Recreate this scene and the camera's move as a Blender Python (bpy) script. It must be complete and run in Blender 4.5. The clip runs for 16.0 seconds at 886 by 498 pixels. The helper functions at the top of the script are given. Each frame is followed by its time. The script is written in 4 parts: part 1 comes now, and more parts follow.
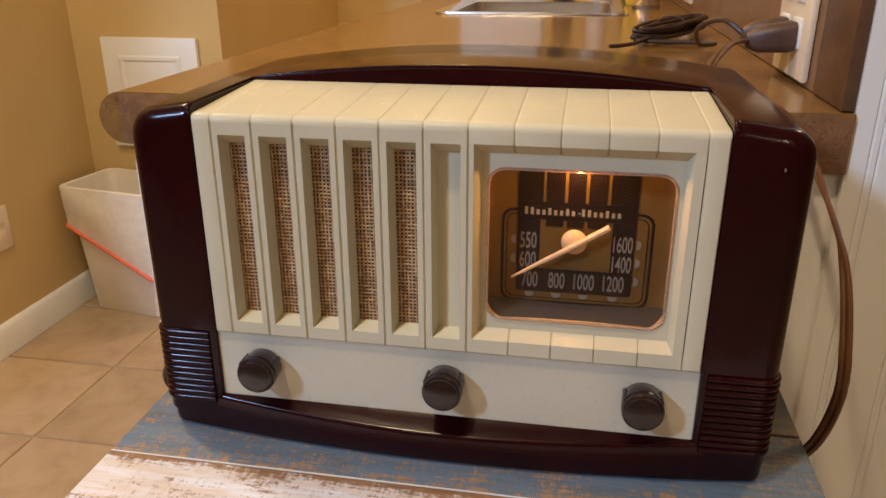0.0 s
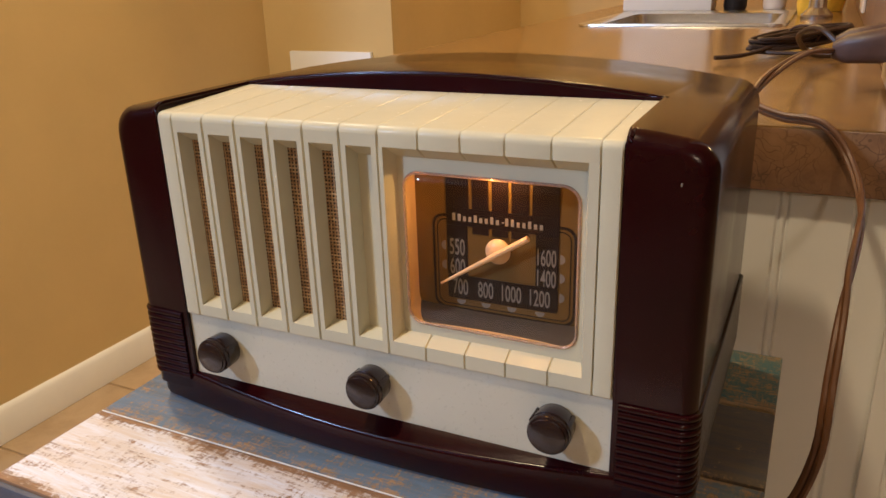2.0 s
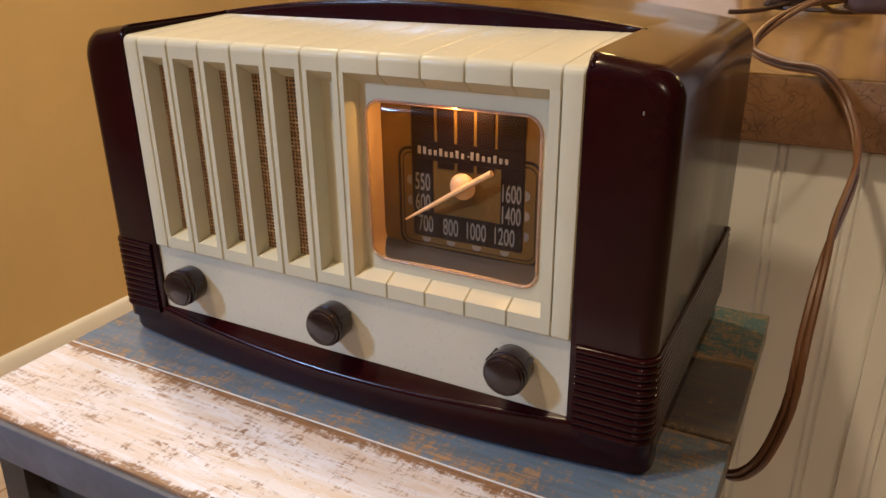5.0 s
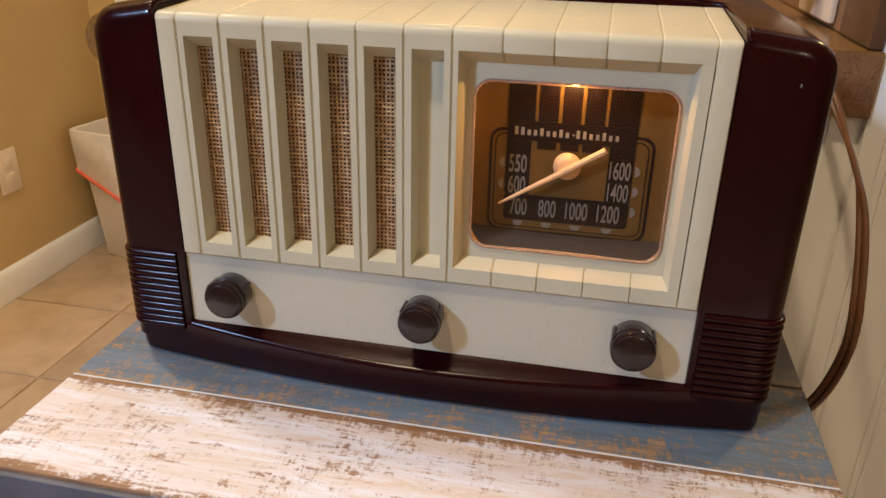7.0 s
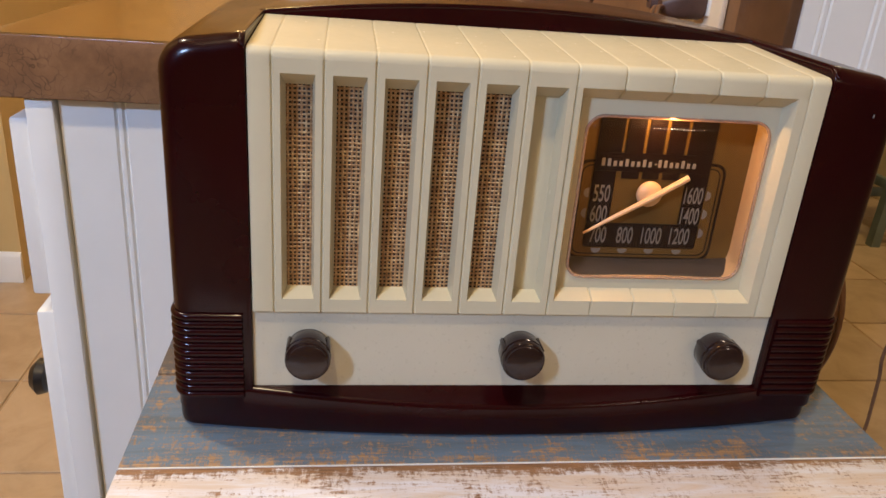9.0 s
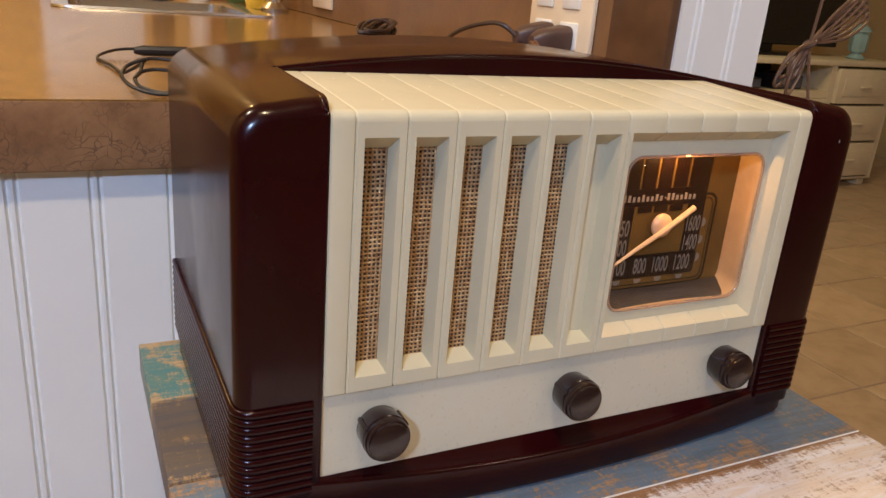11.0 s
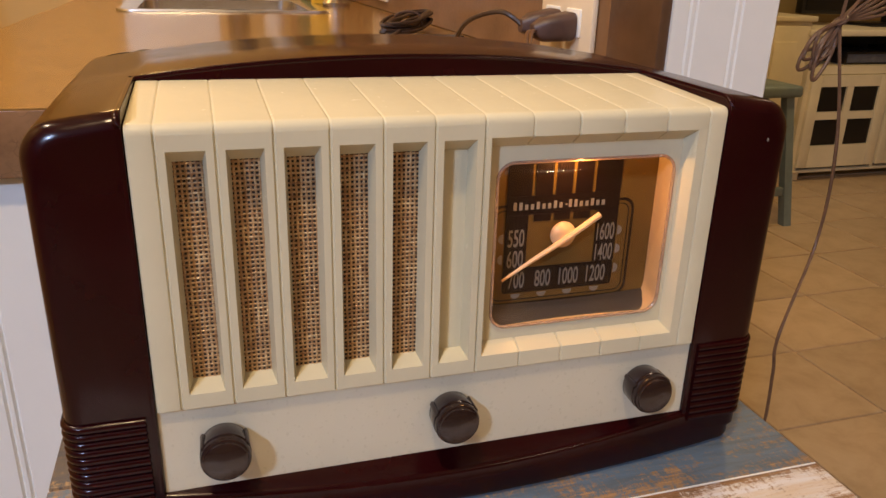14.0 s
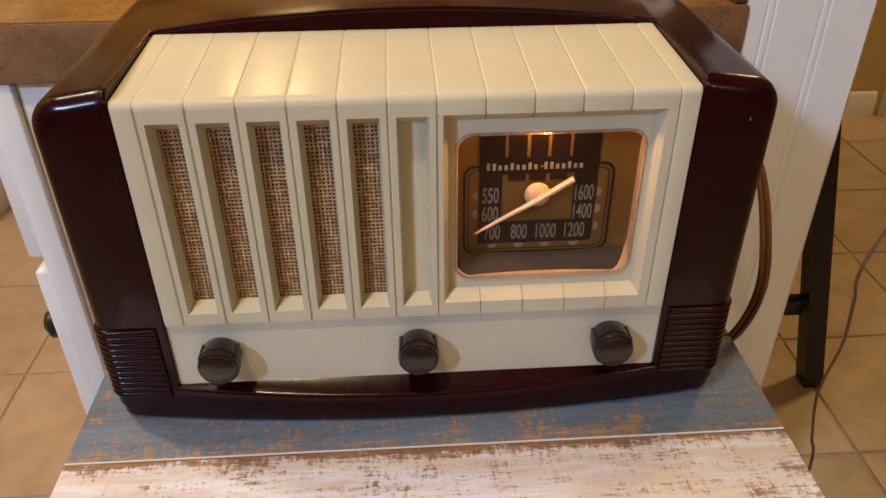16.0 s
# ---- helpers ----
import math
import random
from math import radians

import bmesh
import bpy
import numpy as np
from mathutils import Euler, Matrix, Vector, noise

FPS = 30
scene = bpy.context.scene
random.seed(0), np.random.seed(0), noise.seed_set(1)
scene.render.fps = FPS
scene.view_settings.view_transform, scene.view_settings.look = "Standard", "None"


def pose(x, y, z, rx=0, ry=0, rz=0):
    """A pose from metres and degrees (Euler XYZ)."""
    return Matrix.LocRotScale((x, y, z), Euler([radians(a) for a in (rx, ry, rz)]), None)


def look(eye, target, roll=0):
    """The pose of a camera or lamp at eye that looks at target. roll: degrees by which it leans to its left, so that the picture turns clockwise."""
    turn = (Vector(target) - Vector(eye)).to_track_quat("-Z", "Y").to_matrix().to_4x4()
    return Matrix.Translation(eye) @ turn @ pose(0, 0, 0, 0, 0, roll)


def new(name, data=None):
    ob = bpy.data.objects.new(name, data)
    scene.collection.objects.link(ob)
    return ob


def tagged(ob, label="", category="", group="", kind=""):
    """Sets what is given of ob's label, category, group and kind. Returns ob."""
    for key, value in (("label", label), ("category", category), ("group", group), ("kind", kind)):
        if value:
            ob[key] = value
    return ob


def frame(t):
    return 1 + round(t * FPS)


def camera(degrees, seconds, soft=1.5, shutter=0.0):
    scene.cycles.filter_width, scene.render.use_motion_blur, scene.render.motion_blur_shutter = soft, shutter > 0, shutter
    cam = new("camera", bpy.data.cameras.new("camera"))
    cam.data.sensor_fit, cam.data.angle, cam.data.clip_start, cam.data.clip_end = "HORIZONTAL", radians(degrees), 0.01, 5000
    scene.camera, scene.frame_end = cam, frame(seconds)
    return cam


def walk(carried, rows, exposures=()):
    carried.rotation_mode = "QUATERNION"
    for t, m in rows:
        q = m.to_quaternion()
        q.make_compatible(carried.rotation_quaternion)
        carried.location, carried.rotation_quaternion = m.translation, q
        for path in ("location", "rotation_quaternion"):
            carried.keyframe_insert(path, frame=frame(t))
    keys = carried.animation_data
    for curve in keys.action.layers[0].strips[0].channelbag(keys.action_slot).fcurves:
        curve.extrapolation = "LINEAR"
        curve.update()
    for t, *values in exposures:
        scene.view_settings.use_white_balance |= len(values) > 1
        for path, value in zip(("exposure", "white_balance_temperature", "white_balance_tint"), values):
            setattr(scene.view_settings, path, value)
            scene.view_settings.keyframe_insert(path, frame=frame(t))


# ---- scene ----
cam = camera(60.2, 16.0)
METRES, EYE, TILT, LEAN, TURN = 1.0, 1.02, 0.0, 0.0, 10.4
ROWS = [
    (0.0, 0.0, 0.0, 0.0, -0.06, -21.34, 0.16),
    (0.5, 0.0414, 0.0005, -0.0025, 3.15, -21.07, 0.69),
    (1.0, 0.0804, 0.0061, -0.0098, 7.22, -20.65, 1.36),
    (1.5, 0.1114, 0.0073, -0.0059, 11.01, -20.13, 1.58),
    (2.0, 0.1396, 0.0143, -0.0068, 15.28, -20.0, 1.74),
    (2.5, 0.1642, 0.0209, -0.0142, 18.68, -20.34, 1.46),
    (3.0, 0.1849, 0.0241, -0.0227, 21.34, -20.87, 1.2),
    (3.5, 0.1979, 0.0255, -0.0258, 22.76, -21.27, 1.04),
    (6.0, 0.1095, 0.029, -0.027, 10.34, -23.5, -0.21),
    (6.5, 0.0676, 0.0242, -0.0247, 6.06, -23.79, -0.71),
    (7.0, 0.0172, 0.0187, -0.0294, 1.79, -24.02, -1.19),
    (7.5, -0.0312, 0.0212, -0.0285, -2.75, -24.2, -1.93),
    (8.0, -0.0717, 0.0225, -0.0307, -6.9, -24.16, -2.67),
    (8.5, -0.1112, 0.0387, -0.0283, -11.35, -23.68, -3.46),
    (9.0, -0.1451, 0.0531, -0.0269, -16.98, -22.54, -4.17),
    (9.5, -0.1763, 0.0646, -0.0303, -23.78, -21.3, -4.83),
    (10.0, -0.2235, 0.0951, -0.0253, -29.8, -20.01, -4.98),
    (12.5, -0.2715, 0.1344, -0.0289, -37.42, -19.32, -4.3),
    (13.0, -0.2358, 0.1163, -0.0272, -34.67, -19.54, -3.4),
    (13.5, -0.1928, 0.0977, -0.0212, -31.51, -19.71, -2.52),
    (14.0, -0.1508, 0.0834, -0.0156, -27.51, -20.76, -1.61),
    (14.5, -0.1116, 0.0633, -0.009, -24.03, -22.68, -1.05),
    (15.0, -0.0972, 0.0479, 0.0049, -19.76, -26.67, -0.25),
    (15.5, -0.0687, 0.0477, 0.0299, -16.69, -29.91, 0.19),
    (16.0, -0.0604, 0.0484, 0.0494, -13.97, -33.13, 0.29),
]
EXPOSURES = [(0.0, -0.10, 5700, 13), (3.5, 0.04, 5600, 13), (7.0, -0.01, 5600, 13), (9.5, 0.0, 5600, 13), (12.5, 0.05, 5850, 15), (14.5, -0.02, 6150, 17), (16.0, -0.20, 5850, 15)]
walk(cam, [(t, pose(0, 0, EYE, TILT, LEAN, TURN) @ pose(METRES * x, METRES * y, METRES * z, 90 + pitch, roll, yaw)) for t, x, y, z, yaw, pitch, roll in ROWS], EXPOSURES)

# ---- light: ceiling lamps of the kitchen and the rooms beside it, with an added fill ----
world = bpy.data.worlds.new("room_air")
scene.world = world
world.use_nodes = True
world.node_tree.nodes["Background"].inputs[0].default_value = (1.0, 0.82, 0.6, 1)
world.node_tree.nodes["Background"].inputs[1].default_value = 0.05


def lamp(name, eye, target, watts, colour, size):
    d = bpy.data.lights.new(name, "AREA")
    d.shape, d.size, d.energy, d.color = "DISK", size, watts, colour
    ob = new(name, d)
    ob.matrix_world = look(eye, target)
    return ob


RADIO_MID = (-0.06, 0.42, 0.85)
lamp("ceiling_lamp_over_stool", (-0.42, -0.15, 2.44), RADIO_MID, 16.8, (1.0, 0.715, 0.37), 0.10)
lamp("ceiling_lamp_front_room", (-1.75, -1.60, 2.38), RADIO_MID, 49, (0.54, 0.71, 1.0), 0.24)
lamp("ceiling_lamp_kitchen", (-1.08, 0.85, 2.44), (-1.08, 0.85, 0), 18.5, (1.0, 0.79, 0.50), 0.16)
lamp("ceiling_lamp_sink", (-0.55, 2.60, 2.44), (-0.55, 2.60, 0), 14, (1.0, 0.62, 0.20), 0.2)
# Added fill from behind the camera; stands in for light bounced off the room.
lamp("fill_lamp_behind", (1.5, -2.6, 2.44), RADIO_MID, 14, (1.0, 0.74, 0.46), 0.3)
lamp("ceiling_lamp_dining", (1.55, 2.0, 2.44), (1.55, 2.0, 0), 20, (1.0, 0.67, 0.24), 0.2)
lamp("ceiling_lamp_living", (2.9, 2.4, 2.44), (2.9, 2.4, 0), 6, (1.0, 0.78, 0.48), 0.2)


# ---- materials ----
def mat(name):
    m = bpy.data.materials.new(name)
    m.use_nodes = True
    n = m.node_tree.nodes
    return m, n, m.node_tree.links, n["Principled BSDF"]


def coords(n, l, scale=(1, 1, 1)):
    tc = n.new("ShaderNodeTexCoord")
    mp = n.new("ShaderNodeMapping")
    mp.inputs["Scale"].default_value = scale
    l.new(tc.outputs["Object"], mp.inputs[0])
    return mp.outputs[0]


def noise_tex(n, l, vec, scale, detail=5, rough=0.6, dist=0.0):
    t = n.new("ShaderNodeTexNoise")
    t.inputs["Scale"].default_value, t.inputs["Detail"].default_value = scale, detail
    t.inputs["Roughness"].default_value, t.inputs["Distortion"].default_value = rough, dist
    l.new(vec, t.inputs["Vector"])
    return t.outputs[0]


def ramp(n, l, fac, stops):
    r = n.new("ShaderNodeValToRGB")
    e = r.color_ramp.elements
    while len(e) < len(stops):
        e.new(0.5)
    for k, (p, c) in enumerate(stops):
        e[k].position = p
        e[k].color = (*c, 1) if len(c) == 3 else c
    l.new(fac, r.inputs[0])
    return r.outputs[0]


def mix(n, l, fac, a, b, mode="MIX"):
    m = n.new("ShaderNodeMix")
    m.data_type, m.blend_type = "RGBA", mode
    for key, v in ((0, fac), (6, a), (7, b)):
        if hasattr(v, "is_linked"):
            l.new(v, m.inputs[key])
        elif key:
            m.inputs[key].default_value = (*v, 1)
        else:
            m.inputs[key].default_value = v
    return m.outputs[2]


def maths(n, l, op, a, b=0.0):
    m = n.new("ShaderNodeMath")
    m.operation = op
    for k, v in enumerate((a, b)):
        if hasattr(v, "is_linked"):
            l.new(v, m.inputs[k])
        else:
            m.inputs[k].default_value = v
    return m.outputs[0]


def bump(n, l, bsdf, height, strength, dist=0.001):
    b = n.new("ShaderNodeBump")
    b.inputs["Strength"].default_value, b.inputs["Distance"].default_value = strength, dist
    l.new(height, b.inputs["Height"])
    l.new(b.outputs[0], bsdf.inputs["Normal"])


def plain(name, colour, rough, vary=0.12, scale=30.0, metal=0.0, coat=0.0, bumps=0.1, bscale=200.0, spec=0.5):
    """A surface of one colour with faint mottling, uneven gloss and fine relief."""
    m, n, l, b = mat(name)
    v = coords(n, l)
    dark = tuple(c * (1 - vary) for c in colour)
    light = tuple(min(1, c * (1 + vary)) for c in colour)
    big = noise_tex(n, l, v, scale)
    l.new(ramp(n, l, big, ((0.3, dark), (0.7, light))), b.inputs["Base Color"])
    fine = noise_tex(n, l, v, bscale)
    l.new(ramp(n, l, fine, ((0.3, (rough * 0.85,) * 3), (0.7, (min(1, rough * 1.15),) * 3))), b.inputs["Roughness"])
    b.inputs["Metallic"].default_value, b.inputs["Coat Weight"].default_value = metal, coat
    b.inputs["Coat Roughness"].default_value = 0.06
    b.inputs["Specular IOR Level"].default_value = spec
    if bumps:
        bump(n, l, b, fine, bumps, 0.0004)
    return m


def distressed(name, paint, paint2, wood, wear, y0, y1, edge=0.10, fine=0.35, rough=0.5, shift=0.0):
    """Painted plank whose paint is rubbed through to the wood along the grain, across saw marks and at its long edges."""
    m, n, l, b = mat(name)
    v = coords(n, l, (9, 95, 95))
    v2 = coords(n, l)
    v3 = coords(n, l, (270, 75, 75))
    v4 = coords(n, l, (75, 300, 300))
    streak = noise_tex(n, l, v, 2.2 + shift * 0.1, 9, 0.78, 0.5)
    patch = noise_tex(n, l, v2, 17.0 + shift, 5, 0.62, 0.8)
    saw = noise_tex(n, l, v3, 1.3, 8, 0.85, 0.5)
    hair = noise_tex(n, l, v4, 1.3, 8, 0.85, 0.5)
    small = maths(n, l, "ADD", maths(n, l, "MULTIPLY", saw, 0.5), maths(n, l, "MULTIPLY", hair, 0.5))
    large = maths(n, l, "ADD", maths(n, l, "MULTIPLY", streak, 0.5), maths(n, l, "MULTIPLY", patch, 0.5))
    s = maths(n, l, "ADD", maths(n, l, "MULTIPLY", large, 1 - fine), maths(n, l, "MULTIPLY", small, fine))
    sep = n.new("ShaderNodeSeparateXYZ")
    l.new(v2, sep.inputs[0])
    near = maths(n, l, "MINIMUM", maths(n, l, "SUBTRACT", sep.outputs[1], y0), maths(n, l, "SUBTRACT", y1, sep.outputs[1]))
    rub = n.new("ShaderNodeMapRange")
    for key, val in ((1, 0.0), (2, 0.010), (3, -edge), (4, 0.0)):
        rub.inputs[key].default_value = val
    l.new(near, rub.inputs[0])
    s = maths(n, l, "ADD", s, rub.outputs[0])
    keep = ramp(n, l, s, ((wear - 0.018, (0, 0, 0)), (wear + 0.018, (1, 1, 1))))
    thin = ramp(n, l, noise_tex(n, l, coords(n, l, (7, 60, 60)), 1.7, 7, 0.72, 0.8), ((0.40, (0.0, 0.0, 0.0)), (0.60, (1, 1, 1))))
    pcol = mix(n, l, thin, paint2, paint)
    wcol = ramp(n, l, noise_tex(n, l, coords(n, l, (14, 190, 190)), 3.0, 6, 0.7), ((0.3, tuple(c * 0.4 for c in wood)), (0.62, wood), (0.8, tuple(c * 1.3 for c in wood))))
    l.new(mix(n, l, keep, wcol, pcol), b.inputs["Base Color"])
    b.inputs["Roughness"].default_value = rough
    bump(n, l, b, s, 0.45, 0.0010)
    return m


BAKELITE = plain("maroon_bakelite", (0.0165, 0.0011, 0.0018), 0.19, 0.25, 14, coat=0.0, bumps=0.03, bscale=60, spec=0.25)
KNOB = plain("dark_brown_bakelite", (0.020, 0.0095, 0.0085), 0.19, 0.25, 30, coat=0.25, bumps=0.05, bscale=400, spec=0.4)
IVORY = plain("ivory_plastic", (0.602, 0.543, 0.372), 0.24, 0.04, 18, coat=0.0, bumps=0.003, bscale=250, spec=0.09)
IVORY_PANEL = plain("ivory_panel", (0.580, 0.532, 0.395), 0.30, 0.04, 12, bumps=0.008, bscale=350)
GOLD = plain("gold_dial_paint", (0.16, 0.094, 0.020), 0.42, 0.12, 60, metal=0.2, bumps=0.05)
INK = plain("dark_dial_ink", (0.010, 0.0035, 0.0035), 0.35, 0.1, 60)
PRINT = plain("cream_dial_ink", (0.22, 0.205, 0.175), 0.5, 0.05, 60)
MARK = plain("dim_cream_ink", (0.28, 0.25, 0.20), 0.5, 0.08, 60)
POINTER = plain("peach_enamel", (0.86, 0.59, 0.32), 0.35, 0.04, 60)
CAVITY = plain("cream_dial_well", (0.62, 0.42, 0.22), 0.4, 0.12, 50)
SHADED_SILL = plain("shaded_dial_sill", (0.035, 0.030, 0.030), 0.36, 0.10, 60)
TAN_WALL = plain("tan_wall_paint", (0.585, 0.425, 0.175), 0.6, 0.05, 3, bumps=0.25, bscale=120)
CEILING = plain("ceiling_paint", (0.75, 0.68, 0.55), 0.9, 0.03, 3)
WHITE = plain("white_trim_paint", (0.81, 0.81, 0.775), 0.35, 0.03, 8, bumps=0.06, bscale=90)
CREAM = plain("cream_cabinet_paint", (0.72, 0.62, 0.40), 0.45, 0.06, 8)
BIN_PLASTIC = plain("white_bin_plastic", (0.80, 0.74, 0.64), 0.4, 0.05, 10)
BAG = plain("white_bag_film", (0.82, 0.78, 0.70), 0.36, 0.08, 40, bumps=0.6, bscale=60)
RED = plain("red_drawstring", (0.80, 0.16, 0.08), 0.45, 0.1, 40)
BLACK = plain("black_paint", (0.010, 0.008, 0.008), 0.35, 0.2, 20)
BLACK_RUBBER = plain("black_rubber", (0.012, 0.010, 0.010), 0.5, 0.2, 60)
BROWN_CORD = plain("brown_cord", (0.13, 0.055, 0.020), 0.42, 0.15, 80)
GREY_CORD = plain("dull_brown_cord", (0.13, 0.070, 0.040), 0.5, 0.2, 80)
DARK_CORD = plain("dark_brown_cord", (0.045, 0.026, 0.018), 0.45, 0.2, 80)
PLUG = plain("dark_plug_rubber", (0.075, 0.040, 0.030), 0.45, 0.2, 60)
STEEL = plain("sink_steel", (0.62, 0.60, 0.56), 0.22, 0.06, 20, metal=1.0)
PLATE = plain("outlet_plate", (0.78, 0.66, 0.48), 0.35, 0.04, 30)
GREY_EDGE = plain("slate_edge_paint", (0.10, 0.105, 0.13), 0.5, 0.25, 25, bumps=0.3, bscale=90)
DARK_METAL = plain("dark_leg_paint", (0.030, 0.024, 0.022), 0.45, 0.25, 30)
TEAL_STOOL = plain("blue_grey_stool_paint", (0.16, 0.20, 0.19), 0.5, 0.15, 12)
BACKSPLASH = plain("brown_backsplash", (0.20, 0.105, 0.045), 0.4, 0.2, 14, bumps=0.1)
DARK_STRIP = plain("dark_brown_laminate", (0.11, 0.055, 0.026), 0.4, 0.3, 25)
SCREEN = plain("dark_screen", (0.006, 0.006, 0.007), 0.15, 0.1, 10)
YELLOW = plain("yellow_pack", (0.75, 0.45, 0.03), 0.4, 0.2, 40)
GREEN = plain("green_leaf", (0.10, 0.14, 0.03), 0.5, 0.3, 60)
TEAL_GLASS = plain("pale_teal_lantern", (0.30, 0.45, 0.42), 0.35, 0.1, 20)

PAINT_WHITE = distressed("worn_white_plank", (0.78, 0.78, 0.86), (0.68, 0.58, 0.50), (0.36, 0.20, 0.10), 0.466, 0.2455, 0.3212, 0.10, 0.55)
PAINT_BLUE = distressed("worn_blue_plank", (0.110, 0.165, 0.235), (0.090, 0.118, 0.150), (0.40, 0.24, 0.115), 0.468, 0.3222, 0.4005, 0.03, 0.7, shift=3)
PAINT_BROWN = distressed("worn_dark_plank", (0.070, 0.062, 0.064), (0.11, 0.080, 0.055), (0.42, 0.25, 0.10), 0.44, 0.4025, 0.4790, 0.06, 0.6, shift=6)
PAINT_TEAL = distressed("worn_teal_plank", (0.050, 0.155, 0.165), (0.09, 0.17, 0.15), (0.45, 0.30, 0.14), 0.485, 0.4810, 0.5560, 0.06, 0.6, shift=9)


def cloth_material():
    """Woven speaker cloth: tan threads that cross, with dark holes between them."""
    m, n, l, b = mat("woven_grille_cloth")
    v = coords(n, l)
    sep = n.new("ShaderNodeSeparateXYZ")
    l.new(v, sep.inputs[0])
    wob = noise_tex(n, l, v, 260.0, 3)
    k = 2 * math.pi / 0.0020
    ax = maths(n, l, "ADD", maths(n, l, "MULTIPLY", sep.outputs[0], k), maths(n, l, "MULTIPLY", wob, 3.0))
    az = maths(n, l, "ADD", maths(n, l, "MULTIPLY", sep.outputs[2], k), maths(n, l, "MULTIPLY", wob, 2.4))
    sx = maths(n, l, "SINE", ax)
    sz = maths(n, l, "SINE", az)
    top = maths(n, l, "MAXIMUM", sx, sz)
    stops = ((0.30, (0.24, 0.115, 0.045)), (0.50, (0.42, 0.240, 0.100)), (0.70, (0.66, 0.46, 0.23)))
    warp_tone = ramp(n, l, noise_tex(n, l, coords(n, l, (480, 1, 170)), 1.0, 3, 0.6), stops)
    weft_tone = ramp(n, l, noise_tex(n, l, coords(n, l, (170, 1, 480)), 1.0, 3, 0.6), stops)
    over = maths(n, l, "GREATER_THAN", sx, sz)
    tone = mix(n, l, over, weft_tone, warp_tone)
    hole = ramp(n, l, maths(n, l, "ADD", maths(n, l, "MULTIPLY", top, 0.5), 0.5), ((0.36, (0, 0, 0)), (0.64, (1, 1, 1))))
    l.new(mix(n, l, hole, (0.014, 0.007, 0.004), tone), b.inputs["Base Color"])
    b.inputs["Roughness"].default_value = 0.6
    bump(n, l, b, top, 0.7, 0.0006)
    return m


def laminate(name, blue):
    """Brown mottled counter laminate with fine dark veins; blue tints it for warm or cool light."""
    m, n, l, b = mat(name)
    v = coords(n, l)
    base = ramp(n, l, noise_tex(n, l, v, 30.0, 8, 0.65), ((0.25, (0.125, 0.062, 0.026 * blue)), (0.5, (0.230, 0.120, 0.046 * blue)), (0.8, (0.31, 0.17, 0.068 * blue))))
    vo = n.new("ShaderNodeTexVoronoi")
    vo.feature = "DISTANCE_TO_EDGE"
    vo.inputs["Scale"].default_value = 95.0
    warp = n.new("ShaderNodeVectorMath")
    warp.operation = "ADD"
    l.new(v, warp.inputs[0])
    nz = n.new("ShaderNodeTexNoise")
    nz.inputs["Scale"].default_value = 40.0
    l.new(v, nz.inputs["Vector"])
    sc = n.new("ShaderNodeVectorMath")
    sc.operation = "SCALE"
    sc.inputs["Scale"].default_value = 0.06
    l.new(nz.outputs["Color"], sc.inputs[0])
    l.new(sc.outputs[0], warp.inputs[1])
    l.new(warp.outputs[0], vo.inputs["Vector"])
    vein = ramp(n, l, vo.outputs["Distance"], ((0.0, (0, 0, 0)), (0.05, (1, 1, 1))))
    part_of = ramp(n, l, noise_tex(n, l, v, 25.0, 3), ((0.42, (1, 1, 1)), (0.54, (0.15, 0.15, 0.15))))
    keep = mix(n, l, 1.0, vein, part_of, "LIGHTEN")
    l.new(mix(n, l, keep, (0.115, 0.060, 0.031), base), b.inputs["Base Color"])
    b.inputs["Roughness"].default_value = 0.2
    return m


def tile_material():
    """Beige floor tile, clouded, each one a little different."""
    m, n, l, b = mat("beige_floor_tile")
    v = coords(n, l)
    info = n.new("ShaderNodeObjectInfo")
    cloud = ramp(n, l, noise_tex(n, l, v, 9.0, 7, 0.62, 0.5), ((0.25, (0.36, 0.255, 0.145)), (0.5, (0.47, 0.345, 0.21)), (0.8, (0.55, 0.42, 0.27))))
    var = ramp(n, l, info.outputs["Random"], ((0.0, (0.88, 0.88, 0.88)), (1.0, (1.06, 1.05, 1.03))))
    l.new(mix(n, l, 1.0, cloud, var, "MULTIPLY"), b.inputs["Base Color"])
    b.inputs["Roughness"].default_value = 0.36
    bump(n, l, b, noise_tex(n, l, v, 60.0, 4), 0.12, 0.002)
    return m


def glass_material():
    """Clear dial glass: see-through, with a gloss that grows towards its edges."""
    m, n, l, b = mat("dial_glass")
    n.remove(b)
    fr = n.new("ShaderNodeFresnel")
    fr.inputs["IOR"].default_value = 1.42
    tr = n.new("ShaderNodeBsdfTransparent")
    tr.inputs[0].default_value = (0.86, 0.83, 0.78, 1)
    gl = n.new("ShaderNodeBsdfGlossy")
    gl.inputs["Roughness"].default_value = 0.05
    mx = n.new("ShaderNodeMixShader")
    l.new(fr.outputs[0], mx.inputs[0])
    l.new(tr.outputs[0], mx.inputs[1])
    l.new(gl.outputs[0], mx.inputs[2])
    l.new(mx.outputs[0], n["Material Output"].inputs[0])
    return m


def rim_material():
    m, n, l, b = mat("amber_lucite_rim")
    b.inputs["Base Color"].default_value = (0.78, 0.56, 0.40, 1)
    b.inputs["Roughness"].default_value = 0.12
    b.inputs["Transmission Weight"].default_value = 0.7
    return m


